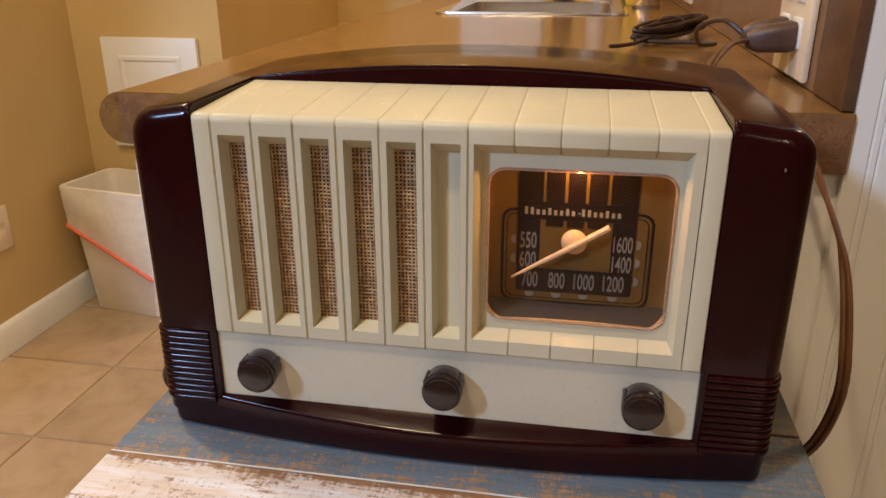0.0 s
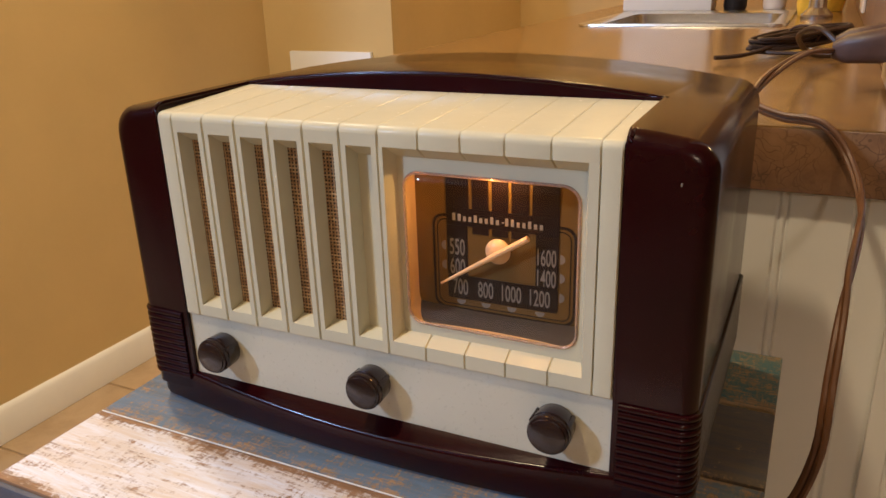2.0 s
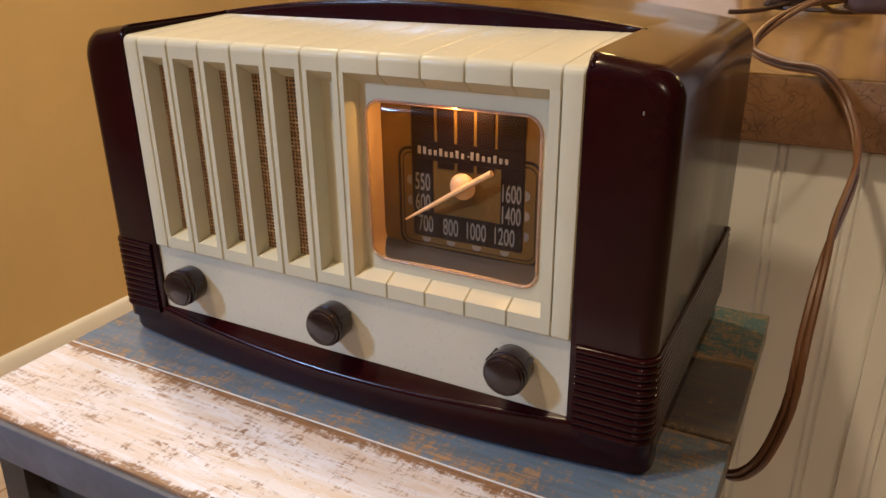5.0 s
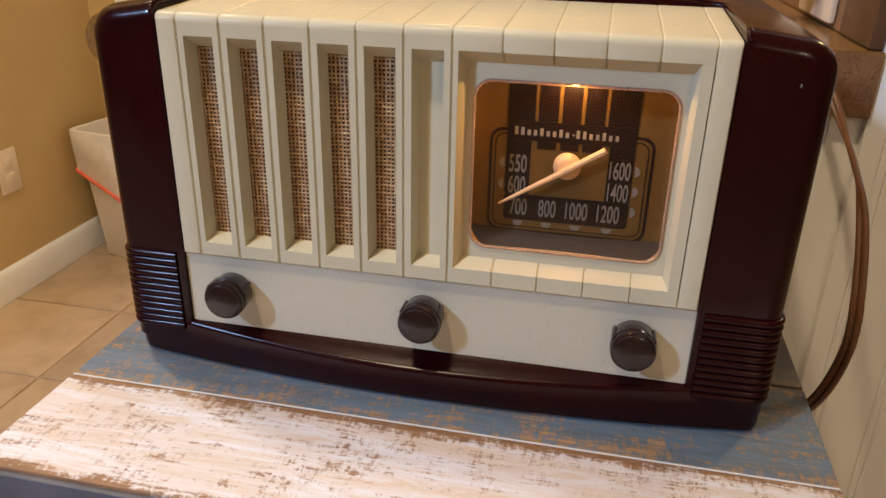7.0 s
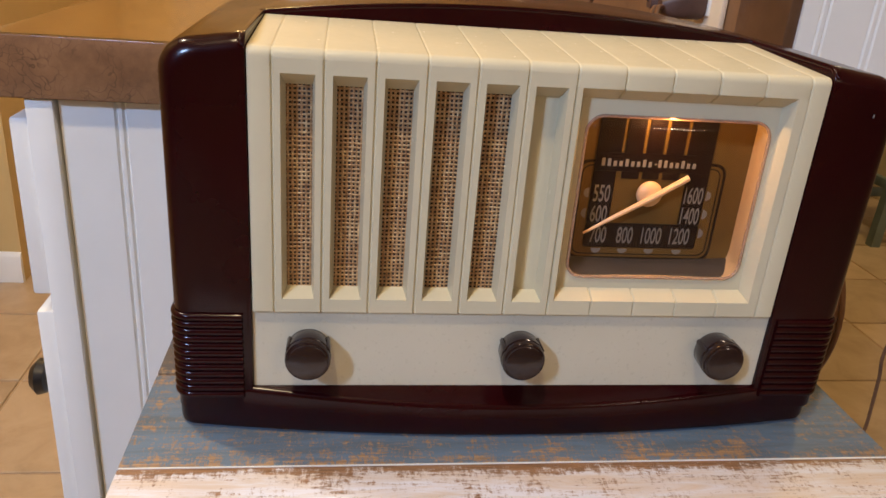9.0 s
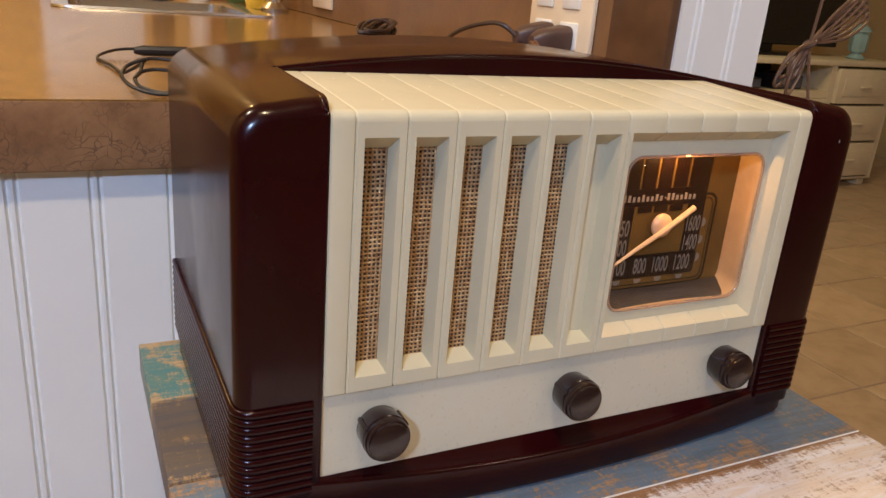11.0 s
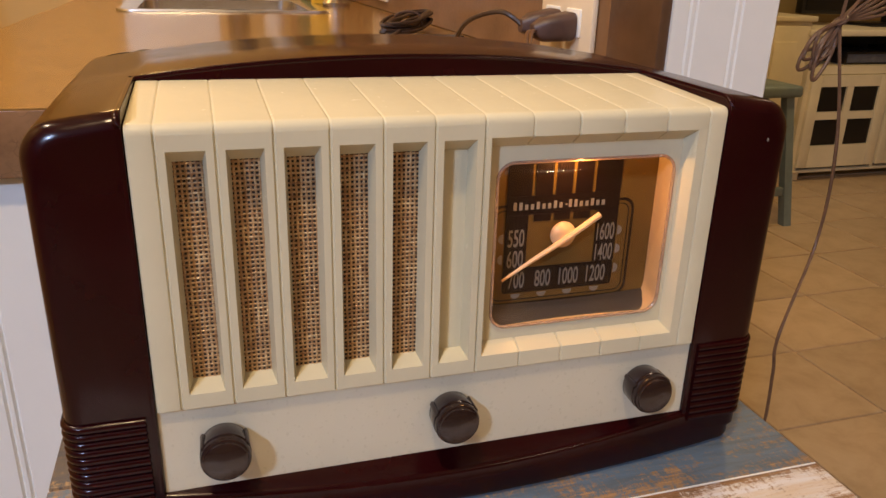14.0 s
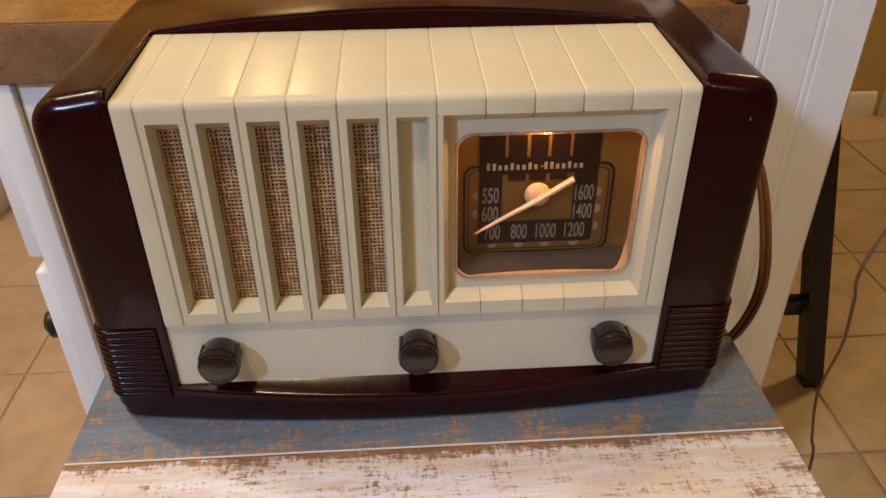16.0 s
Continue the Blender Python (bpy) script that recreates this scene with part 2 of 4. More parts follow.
# Lamplight is in the laminate colours: top yellower from warm lamps, edge bluer from cool.
CLOTH, LAMINATE_WARM_LIT, TILE, GLASS, RIM = cloth_material(), laminate("warm_lit_laminate", 0.72), tile_material(), glass_material(), rim_material()
LAMINATE_COOL_LIT = laminate("cool_lit_laminate_edge", 1.2)
GROUT = plain("tile_grout", (0.42, 0.305, 0.18), 0.8, 0.15, 30)


# ---- building helpers ----
def mesh_of(name, bm, material, smooth=35):
    bmesh.ops.recalc_face_normals(bm, faces=bm.faces)
    me = bpy.data.meshes.new(name)
    bm.to_mesh(me)
    bm.free()
    me.materials.append(material)
    if smooth:
        me.polygons.foreach_set("use_smooth", [True] * len(me.polygons))
        me.set_sharp_from_angle(angle=radians(smooth))
    return me


def thing(name, base, label, category, group=""):
    ob = new(name)
    ob.empty_display_size = 0.02
    ob.location = base
    return tagged(ob, label, category, group)


def origin_of(ob):
    p = Vector(ob.location)
    return p if ob.type == "EMPTY" else Vector((0, 0, 0))


def part(name, bm, material, parent, label="", smooth=35):
    """One mesh, given in world places, as a part of a thing or of a part."""
    ob = new(name, mesh_of(name, bm, material, smooth))
    ob.parent = parent
    if parent.type == "EMPTY":
        ob.matrix_parent_inverse = Matrix.Translation(-Vector(parent.location))
    if label:
        ob["label"] = label
    return ob


def solo(name, bm, material, label, category, kind="", smooth=35, group=""):
    return tagged(new(name, mesh_of(name, bm, material, smooth)), label, category, group, kind)


def box(bm, x0, x1, y0, y1, z0, z1, bev=0.0, seg=2):
    vs = bmesh.ops.create_cube(bm, size=1)["verts"]
    for v in vs:
        v.co = Vector((x0 if v.co.x < 0 else x1, y0 if v.co.y < 0 else y1, z0 if v.co.z < 0 else z1))
    if bev:
        es = list({e for v in vs for e in v.link_edges})
        bmesh.ops.bevel(bm, geom=es, offset=bev, segments=seg, affect="EDGES", profile=0.5)
    return bm


def boxed(*a, bev=0.0, seg=2):
    return box(bmesh.new(), *a, bev=bev, seg=seg)


def smooth_path(pts, steps=8):
    """Catmull-Rom through the given points."""
    p = [Vector(q) for q in pts]
    p = [2 * p[0] - p[1]] + p + [2 * p[-1] - p[-2]]
    out = []
    for i in range(1, len(p) - 2):
        a, b, c, d = p[i - 1:i + 3]
        for k in range(steps):
            t = k / steps
            out.append(0.5 * (2 * b + (c - a) * t + (2 * a - 5 * b + 4 * c - d) * t * t + (3 * b - a - 3 * c + d) * t ** 3))
    return out + [p[-2]]


def tube(bm, pts, r, n=8, closed=False, flat=1.0, ends=True):
    """A round or flattened tube along the points. r: one radius, or one per point."""
    rings = []
    N = len(pts)
    up = Vector((0.13, 0.21, 0.97)).normalized()
    for i, p in enumerate(pts):
        p = Vector(p)
        a = Vector(pts[i - 1 if closed or i else 0])
        b = Vector(pts[(i + 1) % N if closed else min(i + 1, N - 1)])
        d = (b - a).normalized()
        s = d.cross(up)
        s = s.normalized() if s.length > 1e-4 else Vector((1, 0, 0))
        u = s.cross(d)
        q = r[i] if isinstance(r, (list, tuple)) else r
        rings.append([bm.verts.new(p + (s * math.cos(w) * flat + u * math.sin(w)) * q) for w in [2 * math.pi * k / n for k in range(n)]])
    for i in range(N if closed else N - 1):
        a, b = rings[i], rings[(i + 1) % N]
        for k in range(n):
            bm.faces.new((a[k], a[(k + 1) % n], b[(k + 1) % n], b[k]))
    if ends and not closed:
        bm.faces.new(rings[0])
        bm.faces.new(rings[-1])
    return bm


def lathe(bm, prof, centre, axis="y", n=32):
    """Turns (radius, along) pairs round an axis through centre."""
    c = Vector(centre)
    rings = []
    for r, h in prof:
        ring = []
        for k in range(n):
            w = 2 * math.pi * k / n
            a, b = r * math.cos(w), r * math.sin(w)
            ring.append(bm.verts.new(c + (Vector((a, h, b)) if axis == "y" else Vector((a, b, h)))))
        rings.append(ring)
    for a, b in zip(rings, rings[1:]):
        for k in range(n):
            bm.faces.new((a[k], a[(k + 1) % n], b[(k + 1) % n], b[k]))
    bm.faces.new(rings[0])
    bm.faces.new(rings[-1])
    return bm


def rounded(x0, x1, z0, z1, r, n=6):
    """Corner-rounded rectangle in x and z, counter-clockwise."""
    out = []
    for cx, cz, a0 in ((x1 - r, z1 - r, 0), (x0 + r, z1 - r, 90), (x0 + r, z0 + r, 180), (x1 - r, z0 + r, 270)):
        for k in range(n + 1):
            w = radians(a0 + 90 * k / n)
            out.append((cx + r * math.cos(w), cz + r * math.sin(w)))
    return out


def loops(bm, rings, close=True, caps=(False, False)):
    """Skins rings of points, each with the same count."""
    vs = [[bm.verts.new(p) for p in ring] for ring in rings]
    N = len(vs[0])
    for a, b in zip(vs, vs[1:]):
        for k in range(N if close else N - 1):
            bm.faces.new((a[k], a[(k + 1) % N], b[(k + 1) % N], b[k]))
    if caps[0]:
        bm.faces.new(vs[0])
    if caps[1]:
        bm.faces.new(vs[-1])
    return bm


def slab(bm, outline, y0, y1):
    """An outline in x and z, made solid between y0 and y1."""
    return loops(bm, [[(x, y0, z) for x, z in outline], [(x, y1, z) for x, z in outline]], True, (True, True))


def letters(text, x, z, y, width, height):
    """Mesh letters facing -y, centred on x and z, fitted to width and height."""
    cu = bpy.data.curves.new("figures", "FONT")
    cu.body, cu.align_x, cu.align_y, cu.offset = text, "CENTER", "CENTER", 0.012
    tmp = bpy.data.objects.new("figures", cu)
    me = bpy.data.meshes.new_from_object(tmp)
    bm = bmesh.new()
    bm.from_mesh(me)
    bpy.data.objects.remove(tmp)
    xs = [v.co.x for v in bm.verts]
    zs = [v.co.y for v in bm.verts]
    mx, mz = (min(xs) + max(xs)) / 2, (min(zs) + max(zs)) / 2
    sx, sz = width / (max(xs) - min(xs)), height / (max(zs) - min(zs))
    for v in bm.verts:
        v.co = Vector((x + (v.co.x - mx) * sx, y, z + (v.co.y - mz) * sz))
    return bm


# ---- the setting ----
CEIL = 2.5
TOP = 0.907          # counter top
STOOL = 0.758        # stool top


def structure(name, bm, material, label, category, smooth=35):
    return solo(name, bm, material, label, category, "structure", smooth)


structure("floor", boxed(-3.4, 5.2, -3.4, 4.2, -0.10, -0.004), GROUT, "beige tiled floor with brown grout joints", "floor")
structure("ceiling", boxed(-3.4, 5.2, -3.4, 4.2, CEIL, CEIL + 0.1), CEILING, "plain off-white painted ceiling", "ceiling")
structure("wall_west", boxed(-1.62, -1.50, 0.30, 2.10, 0, CEIL), TAN_WALL, "tan painted wall with a white baseboard", "wall")
structure("wall_west_return", boxed(-3.4, -1.50, 0.18, 0.30, 0, CEIL), TAN_WALL, "tan painted wall return", "wall")
structure("wall_north", boxed(-1.62, -1.03, 2.10, 2.22, 0, CEIL), TAN_WALL, "tan painted kitchen wall behind the bin", "wall")
structure("wall_north_return", boxed(-1.15, -1.03, 2.22, 3.20, 0, CEIL), TAN_WALL, "tan painted wall return beside the kitchen", "wall")
structure("wall_kitchen_end", boxed(-1.15, 0.20, 3.20, 3.32, 0, CEIL), TAN_WALL, "tan painted wall at the end of the counter", "wall")
structure("wall_far_west", boxed(-3.52, -3.4, -3.4, 0.18, 0, CEIL), TAN_WALL, "plain tan wall of the front room", "wall")
structure("wall_south", boxed(-3.4, 5.2, -3.52, -3.4, 0, CEIL), TAN_WALL, "plain tan wall behind the camera", "wall")
structure("wall_east", boxed(5.2, 5.32, -3.4, 4.2, 0, CEIL), TAN_WALL, "plain tan wall of the living room", "wall")
structure("wall_far_north", boxed(0.20, 5.2, 4.2, 4.32, 0, CEIL), TAN_WALL, "plain tan wall behind the media cabinet", "wall")
structure("wall_peninsula", boxed(0.20, 0.296, 0.622, 4.2, 0, CEIL), TAN_WALL, "tan partition wall beside the counter", "wall")
structure("wall_dining", boxed(0.296, 1.58, 2.42, 2.54, 0, CEIL), TAN_WALL, "tan dining wall with a white baseboard", "wall")


def baseboard(name, x0, x1, y0, y1, face):
    """A moulded white baseboard whose face looks along the given axis."""
    prof = ((0.0, 0.0), (0.014, 0.0), (0.014, 0.060), (0.012, 0.066), (0.011, 0.075), (0.006, 0.085), (0.0, 0.088))
    bm = bmesh.new()
    if face == "x":
        loops(bm, [[(x0 + d, y, z) for d, z in prof] for y in (y0, y1)], True, (True, True))
    else:
        loops(bm, [[(x, y0 - d, z) for d, z in prof] for x in (x0, x1)], True, (True, True))
    return structure(name, bm, WHITE, "white moulded baseboard along the tan wall", "baseboard", 50)


baseboard("baseboard_west", -1.50, -1.50, 0.30, 2.10, "x")
baseboard("baseboard_north", -1.484, -1.03, 2.10, 2.10, "y")
baseboard("baseboard_dining", 0.31, 1.56, 2.42, 2.42, "y")
structure("trim_dining_casing", boxed(1.58, 1.67, 2.405, 2.555, 0, 2.2, bev=0.004), WHITE, "white door casing at the end of the dining wall", "trim")


def end_post():
    """White cladding on the end of the partition, with two pairs of bead grooves."""
    prof = [(0.198, 0.622), (0.198, 0.605)]
    for g in (0.2165, 0.2595):
        for k in (-0.0030, 0.0030):
            prof += [(g + k - 0.0014, 0.605), (g + k, 0.6070), (g + k + 0.0014, 0.605)]
    prof += [(0.297, 0.605), (0.300, 0.608), (0.300, 0.74), (0.296, 0.74), (0.296, 0.622)]
    return loops(bmesh.new(), [[(x, y, z) for x, y in prof] for z in (0, CEIL)], True, (True, True))


structure("trim_end_post", end_post(), WHITE, "white beaded cladding on the partition end", "trim", 25)
structure("backsplash", boxed(0.190, 0.199, 0.690, 3.20, TOP + 0.001, 1.50), BACKSPLASH, "brown laminate backsplash beside the counter", "backsplash")
structure("backsplash_end", boxed(0.188, 0.198, 0.607, 0.689, TOP + 0.001, 1.50, bev=0.0015), DARK_STRIP, "dark brown edge strip of the backsplash", "backsplash")

# ---- kitchen counter ----
cab = thing("base_cabinet", (-0.09, 1.3, 0), "white painted base cabinet with a beaded end panel", "cabinet")
part("body", boxed(-0.378, 0.197, 0.620, 3.19, 0.0, 0.862), WHITE, cab)


def bead_panel(x0, x1, y, z0, z1):
    prof = [(x0, y + 0.012), (x0, y)]
    g = -0.3165
    while g < x1 - 0.006:
        if g > x0 + 0.006:
            for k in (-0.0029, 0.0029):
                prof += [(g + k - 0.0018, y), (g + k, y + 0.0022), (g + k + 0.0018, y)]
        g += 0.0488
    prof += [(x1, y), (x1, y + 0.012)]
    return loops(bmesh.new(), [[(px, py, z) for px, py in prof] for z in (z0, z1)], True, (True, True))


part("end_panel", bead_panel(-0.3595, 0.1979, 0.6125, 0.0, 0.861), WHITE, cab, "white beaded board panel", 25)
part("face_frame", boxed(-0.381, -0.3615, 0.606, 3.19, 0.0, 0.861, bev=0.0012), WHITE, cab)
for zlo, zhi, zk in ((0.70, 0.845, 0.775), (0.10, 0.685, 0.592)):
    for y0 in (0.612, 1.10, 1.58, 2.06, 2.54):
        d = part("drawer" if zhi - zlo < 0.2 else "door", boxed(-0.3965, -0.3815, y0, y0 + 0.475, zlo, zhi, bev=0.003), WHITE, cab, "white overlay front")
        kb = bmesh.new()
        ky = y0 + 0.05 if zk < 0.7 else y0 + 0.237
        prof = ((0.006, 0.0), (0.006, -0.012), (0.015, -0.017), (0.017, -0.024), (0.011, -0.030), (0.002, -0.031))
        lathe(kb, prof, (0, 0, 0), "y", 16)
        bmesh.ops.transform(kb, matrix=Matrix.Translation((-0.3975, ky, zk)) @ Matrix.Rotation(radians(-90), 4, "Z"), verts=kb.verts)
        part("knob", kb, BLACK, d, "black round knob")


def counter():
    """Worktop with a half-round left edge, a flat front edge, and the sink cut-out."""
    r = 0.0228
    zc = TOP - r
    side = [(0.198, TOP), (0.06, TOP), (-0.29, TOP), (-0.395, TOP)]
    arc = [(-0.395 - r * math.sin(w), zc + r * math.cos(w)) for w in [math.pi * k / 10 for k in range(1, 10)]]
    under = [(-0.395, TOP - 2 * r), (0.198, TOP - 2 * r)]
    prof = side + arc + under
    bm = bmesh.new()
    loops(bm, [[(x + 0.0, y, z) for x, z in prof] for y in (0.6035, 0.605, 1.51)], True, (True, True))
    loops(bm, [[(x, y, z) for x, z in prof] for y in (1.93, 3.198)], True, (True, True))
    box(bm, 0.062, 0.198, 1.51, 1.93, TOP - 2 * r, TOP)
    box(bm, -0.395, -0.282, 1.51, 1.93, TOP - 2 * r, TOP)
    return bm


worktop = thing("worktop", (-0.1, 1.9, TOP - 0.045), "brown mottled laminate worktop with rounded edge", "worktop")
part("top", counter(), LAMINATE_WARM_LIT, worktop)
part("edge_band", boxed(-0.396, 0.198, 0.6020, 0.6034, TOP - 0.0450, TOP - 0.0012, bev=0.0004), LAMINATE_COOL_LIT, worktop, "glued-on laminate edge band")


def sink():
    s = thing("kitchen_sink", (-0.11, 1.7, TOP), "stainless drop-in kitchen sink in the worktop", "sink")
    bm = bmesh.new()
    rings = []
    for inset, z in ((-0.012, TOP + 0.0005), (-0.011, TOP + 0.004), (0.004, TOP + 0.004), (0.016, TOP - 0.002), (0.024, TOP - 0.15), (0.06, TOP - 0.165)):
        rings.append([(x, y, z) for x, y in rounded(-0.282 + inset, 0.062 - inset, 1.51 + inset, 1.93 - inset, 0.03)])
    loops(bm, rings, True, (False, True))
    part("bowl", bm, STEEL, s)
    return s


sink()


def faucet():
    f = thing("faucet", (0.115, 1.70, TOP), "chrome kitchen faucet behind the sink", "faucet")
    part("base", lathe(bmesh.new(), ((0.028, 0), (0.028, 0.008), (0.016, 0.02), (0.014, 0.06), (0.002, 0.062)), (0.115, 1.70, TOP), "z", 20), STEEL, f)
    part("spout", tube(bmesh.new(), smooth_path([(0.115, 1.70, TOP + 0.05), (0.115, 1.70, 1.12), (0.09, 1.70, 1.2), (0.02, 1.70, 1.2), (-0.01, 1.70, 1.15)]), 0.011, 10), STEEL, f)
    return f


faucet()

# ---- floor tiles round the counter ----
PITCH, TX, TY = 0.318, -1.172, 1.582


# ---- the stool that carries the radio ----
SX0, SX1 = -0.2505, 0.1355
stool = thing("wooden_stool", (-0.0575, 0.40, 0), "stool with a distressed multi-coloured plank top", "stool")
for y0, y1, m, lab in ((0.2478, 0.3212, PAINT_WHITE, "worn white plank"), (0.3222, 0.4005, PAINT_BLUE, "worn blue plank"),
                       (0.4025, 0.4790, PAINT_BROWN, "worn dark brown plank"), (0.4810, 0.5560, PAINT_TEAL, "worn teal plank")):
    part("plank", boxed(SX0, SX1, y0, y1, STOOL - 0.020, STOOL, bev=0.0012), m, stool, lab)
part("seam", boxed(SX0 + 0.0005, SX1 - 0.0005, 0.3213, 0.3220, STOOL - 0.012, STOOL - 0.0002), WHITE, stool, "pale paint line in the seam")
part("front_edge", boxed(SX0 - 0.001, SX1 + 0.001, 0.2440, 0.2476, STOOL - 0.026, STOOL - 0.0012, bev=0.001), GREY_EDGE, stool, "slate grey painted edge")
for x0, x1 in ((SX0 + 0.012, SX0 + 0.032), (SX1 - 0.032, SX1 - 0.012)):
    part("side_rail", boxed(x0, x1, 0.262, 0.545, STOOL - 0.060, STOOL - 0.021, bev=0.001), DARK_METAL, stool)
for y0 in (0.262, 0.525):
    part("cross_rail", boxed(SX0 + 0.033, SX1 - 0.033, y0, y0 + 0.02, STOOL - 0.060, STOOL - 0.021, bev=0.001), DARK_METAL, stool)


def splayed_leg(top, foot, half, z1):
    bm = bmesh.new()
    (x, y), (u, v) = top, foot
    ring = lambda a, b, z: [(a - half, b - half, z), (a + half, b - half, z), (a + half, b + half, z), (a - half, b + half, z)]
    return loops(bm, [ring(u, v, 0.0), ring(x, y, z1)], True, (True, True))


for sx, sy in ((-1, -1), (1, -1), (-1, 1), (1, 1)):
    tx = (SX0 + 0.030) if sx < 0 else (SX1 - 0.030)
    ty = 0.262 if sy < 0 else 0.535
    part("leg", splayed_leg((tx, ty), (tx + sx * 0.012, ty + sy * 0.02), 0.0105, STOOL - 0.0205), DARK_METAL, stool)
for z in (0.22, 0.40):
    part("footrest", boxed(SX0 + 0.02, SX1 - 0.02, 0.245, 0.262, z, z + 0.022, bev=0.001), DARK_METAL, stool)

# ---- the radio ----
RX0, RX1, RY0, RY1, RZ0 = -0.2285, 0.1043, 0.349, 0.537, 0.7605
XC, HALF = (RX0 + RX1) / 2, (RX1 - RX0) / 2
BX0, BX1, BY = -0.1925, 0.0665, 0.4300      # opening in which the ivory front sits
radio = thing("table_radio", (XC, 0.44, STOOL), "vintage maroon bakelite table radio with an ivory front", "radio")


def crown(x):
    return 0.9602 - 0.0148 * ((x - XC) / HALF) ** 2


def shell_profile(inset):
    R = 0.0145
    x0, x1 = RX0 + inset, RX1 - inset
    pts = [(x0, RZ0 + 0.010)]
    for k in range(9):
        w = radians(180 - 90 * k / 8)
        pts.append((x0 + R + R * math.cos(w), crown(x0 + R) - inset - R + R * math.sin(w)))
    for k in range(1, 24):
        x = x0 + R + (x1 - x0 - 2 * R) * k / 24
        pts.append((x, crown(x) - inset))
    for k in range(9):
        w = radians(90 - 90 * k / 8)
        pts.append((x1 - R + R * math.cos(w), crown(x1 - R) - inset - R + R * math.sin(w)))
    pts.append((x1, RZ0 + 0.010))
    return pts


def cabinet_shell():
    """Cabinet with softly rounded front and back edges and a cut-out for the ivory front."""
    r = 0.0082
    rings = [(RY0 + r * (1 - math.sin(radians(90 * k / 5))), r * (1 - math.cos(radians(90 * k / 5)))) for k in range(5, -1, -1)]
    rings += [(RY1 - 0.004, 0.0), (RY1 - 0.0012, 0.0012), (RY1, 0.004)]
    bm = bmesh.new()
    rings.insert(6, (BY, 0.0))
    low = lambda y: 0.0010 * max(0.0, 1 - (y - RY0) / (BY - RY0))
    loops(bm, [[(x, y, z - low(y) * min(1.0, max(0.0, (z - 0.80) / 0.14))) for x, z in shell_profile(i)] for y, i in rings], True, (True, True))
    bmesh.ops.recalc_face_normals(bm, faces=bm.faces)
    body = bpy.data.objects.new("shell", bpy.data.meshes.new("shell"))
    bm.to_mesh(body.data)
    cutter = bpy.data.objects.new("cutter", bpy.data.meshes.new("cutter"))
    cb = boxed(BX0, BX1, 0.30, BY, 0.74, 1.0)
    bmesh.ops.recalc_face_normals(cb, faces=cb.faces)
    cb.to_mesh(cutter.data)
    for o in (body, cutter):
        scene.collection.objects.link(o)
    cut = body.modifiers.new("cut", "BOOLEAN")
    cut.operation, cut.object, cut.solver = "DIFFERENCE", cutter, "EXACT"
    bev = body.modifiers.new("round", "BEVEL")
    bev.width, bev.segments, bev.limit_method, bev.angle_limit = 0.0016, 3, "ANGLE", radians(50)
    bpy.context.view_layer.update()
    me = bpy.data.meshes.new_from_object(body.evaluated_get(bpy.context.evaluated_depsgraph_get()))
    out = bmesh.new()
    out.from_mesh(me)
    for o in (body, cutter):
        bpy.data.objects.remove(o)
    return out


part("cabinet", cabinet_shell(), BAKELITE, radio, "glossy maroon bakelite shell", 40)


def rolled_edge(side):
    """Rolled lip that follows a pillar's inner edge up its face and back along the top."""
    x = BX0 - 0.0015 if side < 0 else BX1 + 0.0015
    top = crown(x) - 0.0015
    pts = [(x, RY0 + 0.0015, 0.7850), (x, RY0 + 0.0015, 0.86), (x, RY0 + 0.0015, top - 0.0080)]
    for k in range(1, 6):
        w = radians(90 * k / 5)
        pts.append((x, RY0 + 0.0015 + 0.0050 * (1 - math.cos(w)), top - 0.0060 + 0.0050 * math.sin(w)))
    pts += [(x, RY0 + 0.03, top - 0.0007), (x, BY, top)]
    return tube(bmesh.new(), pts, 0.0016, 12)


for side in (-1, 1):
    part("rolled_edge", rolled_edge(side), BAKELITE, radio, "", 60)
brow = [(BX0 + (BX1 - BX0) * k / 24, BY + 0.0015, crown(BX0 + (BX1 - BX0) * k / 24) - 0.0015) for k in range(25)]
part("rolled_edge", tube(bmesh.new(), [(BX0 - 0.0015, BY, brow[0][2])] + brow + [(BX1 + 0.0015, BY, brow[-1][2])], 0.0017, 12), BAKELITE, radio, "", 60)


def plinth():
    """Bowed base with a sloping ledge under the ivory panel."""
    bm = bmesh.new()
    rings = []
    for k in range(61):
        u = -math.cos(math.pi * k / 60)
        x = XC + (HALF + 0.0008) * u
        f = 0.3535 - 0.0130 * (1 - u * u)
        e = max(0.0, abs(u) - 0.955) / 0.045
        f += 0.009 * (1 - math.sqrt(max(0.0, 1 - e * e)))
        low = 0.7842 - 0.64 * max(0.0, 0.3530 - f - 0.0016) * min(1.0, 0.55 + 0.45 * (1 - u * u))
        rings.append([(x, f + 0.0012, RZ0 - 0.001), (x, f, RZ0 + 0.002), (x, f, low - 0.0026), (x, f + 0.0003, low - 0.0013), (x, f + 0.0010, low - 0.0004), (x, f + 0.0021, low + 0.0002), (x, f + 0.0033, low + 0.0004),
                      (x, 0.3530 + max(0, f + 0.002 - 0.353), 0.7842), (x, 0.3700, 0.7842), (x, 0.3700, RZ0 - 0.001)])
    return loops(bm, rings, True, (True, True))


part("plinth", plinth(), BAKELITE, radio, "bowed bakelite base", 30)
part("back_plinth", boxed(RX0 + 0.001, RX1 - 0.001, 0.3702, RY1 - 0.001, RZ0 - 0.001, 0.7720), BAKELITE, radio)


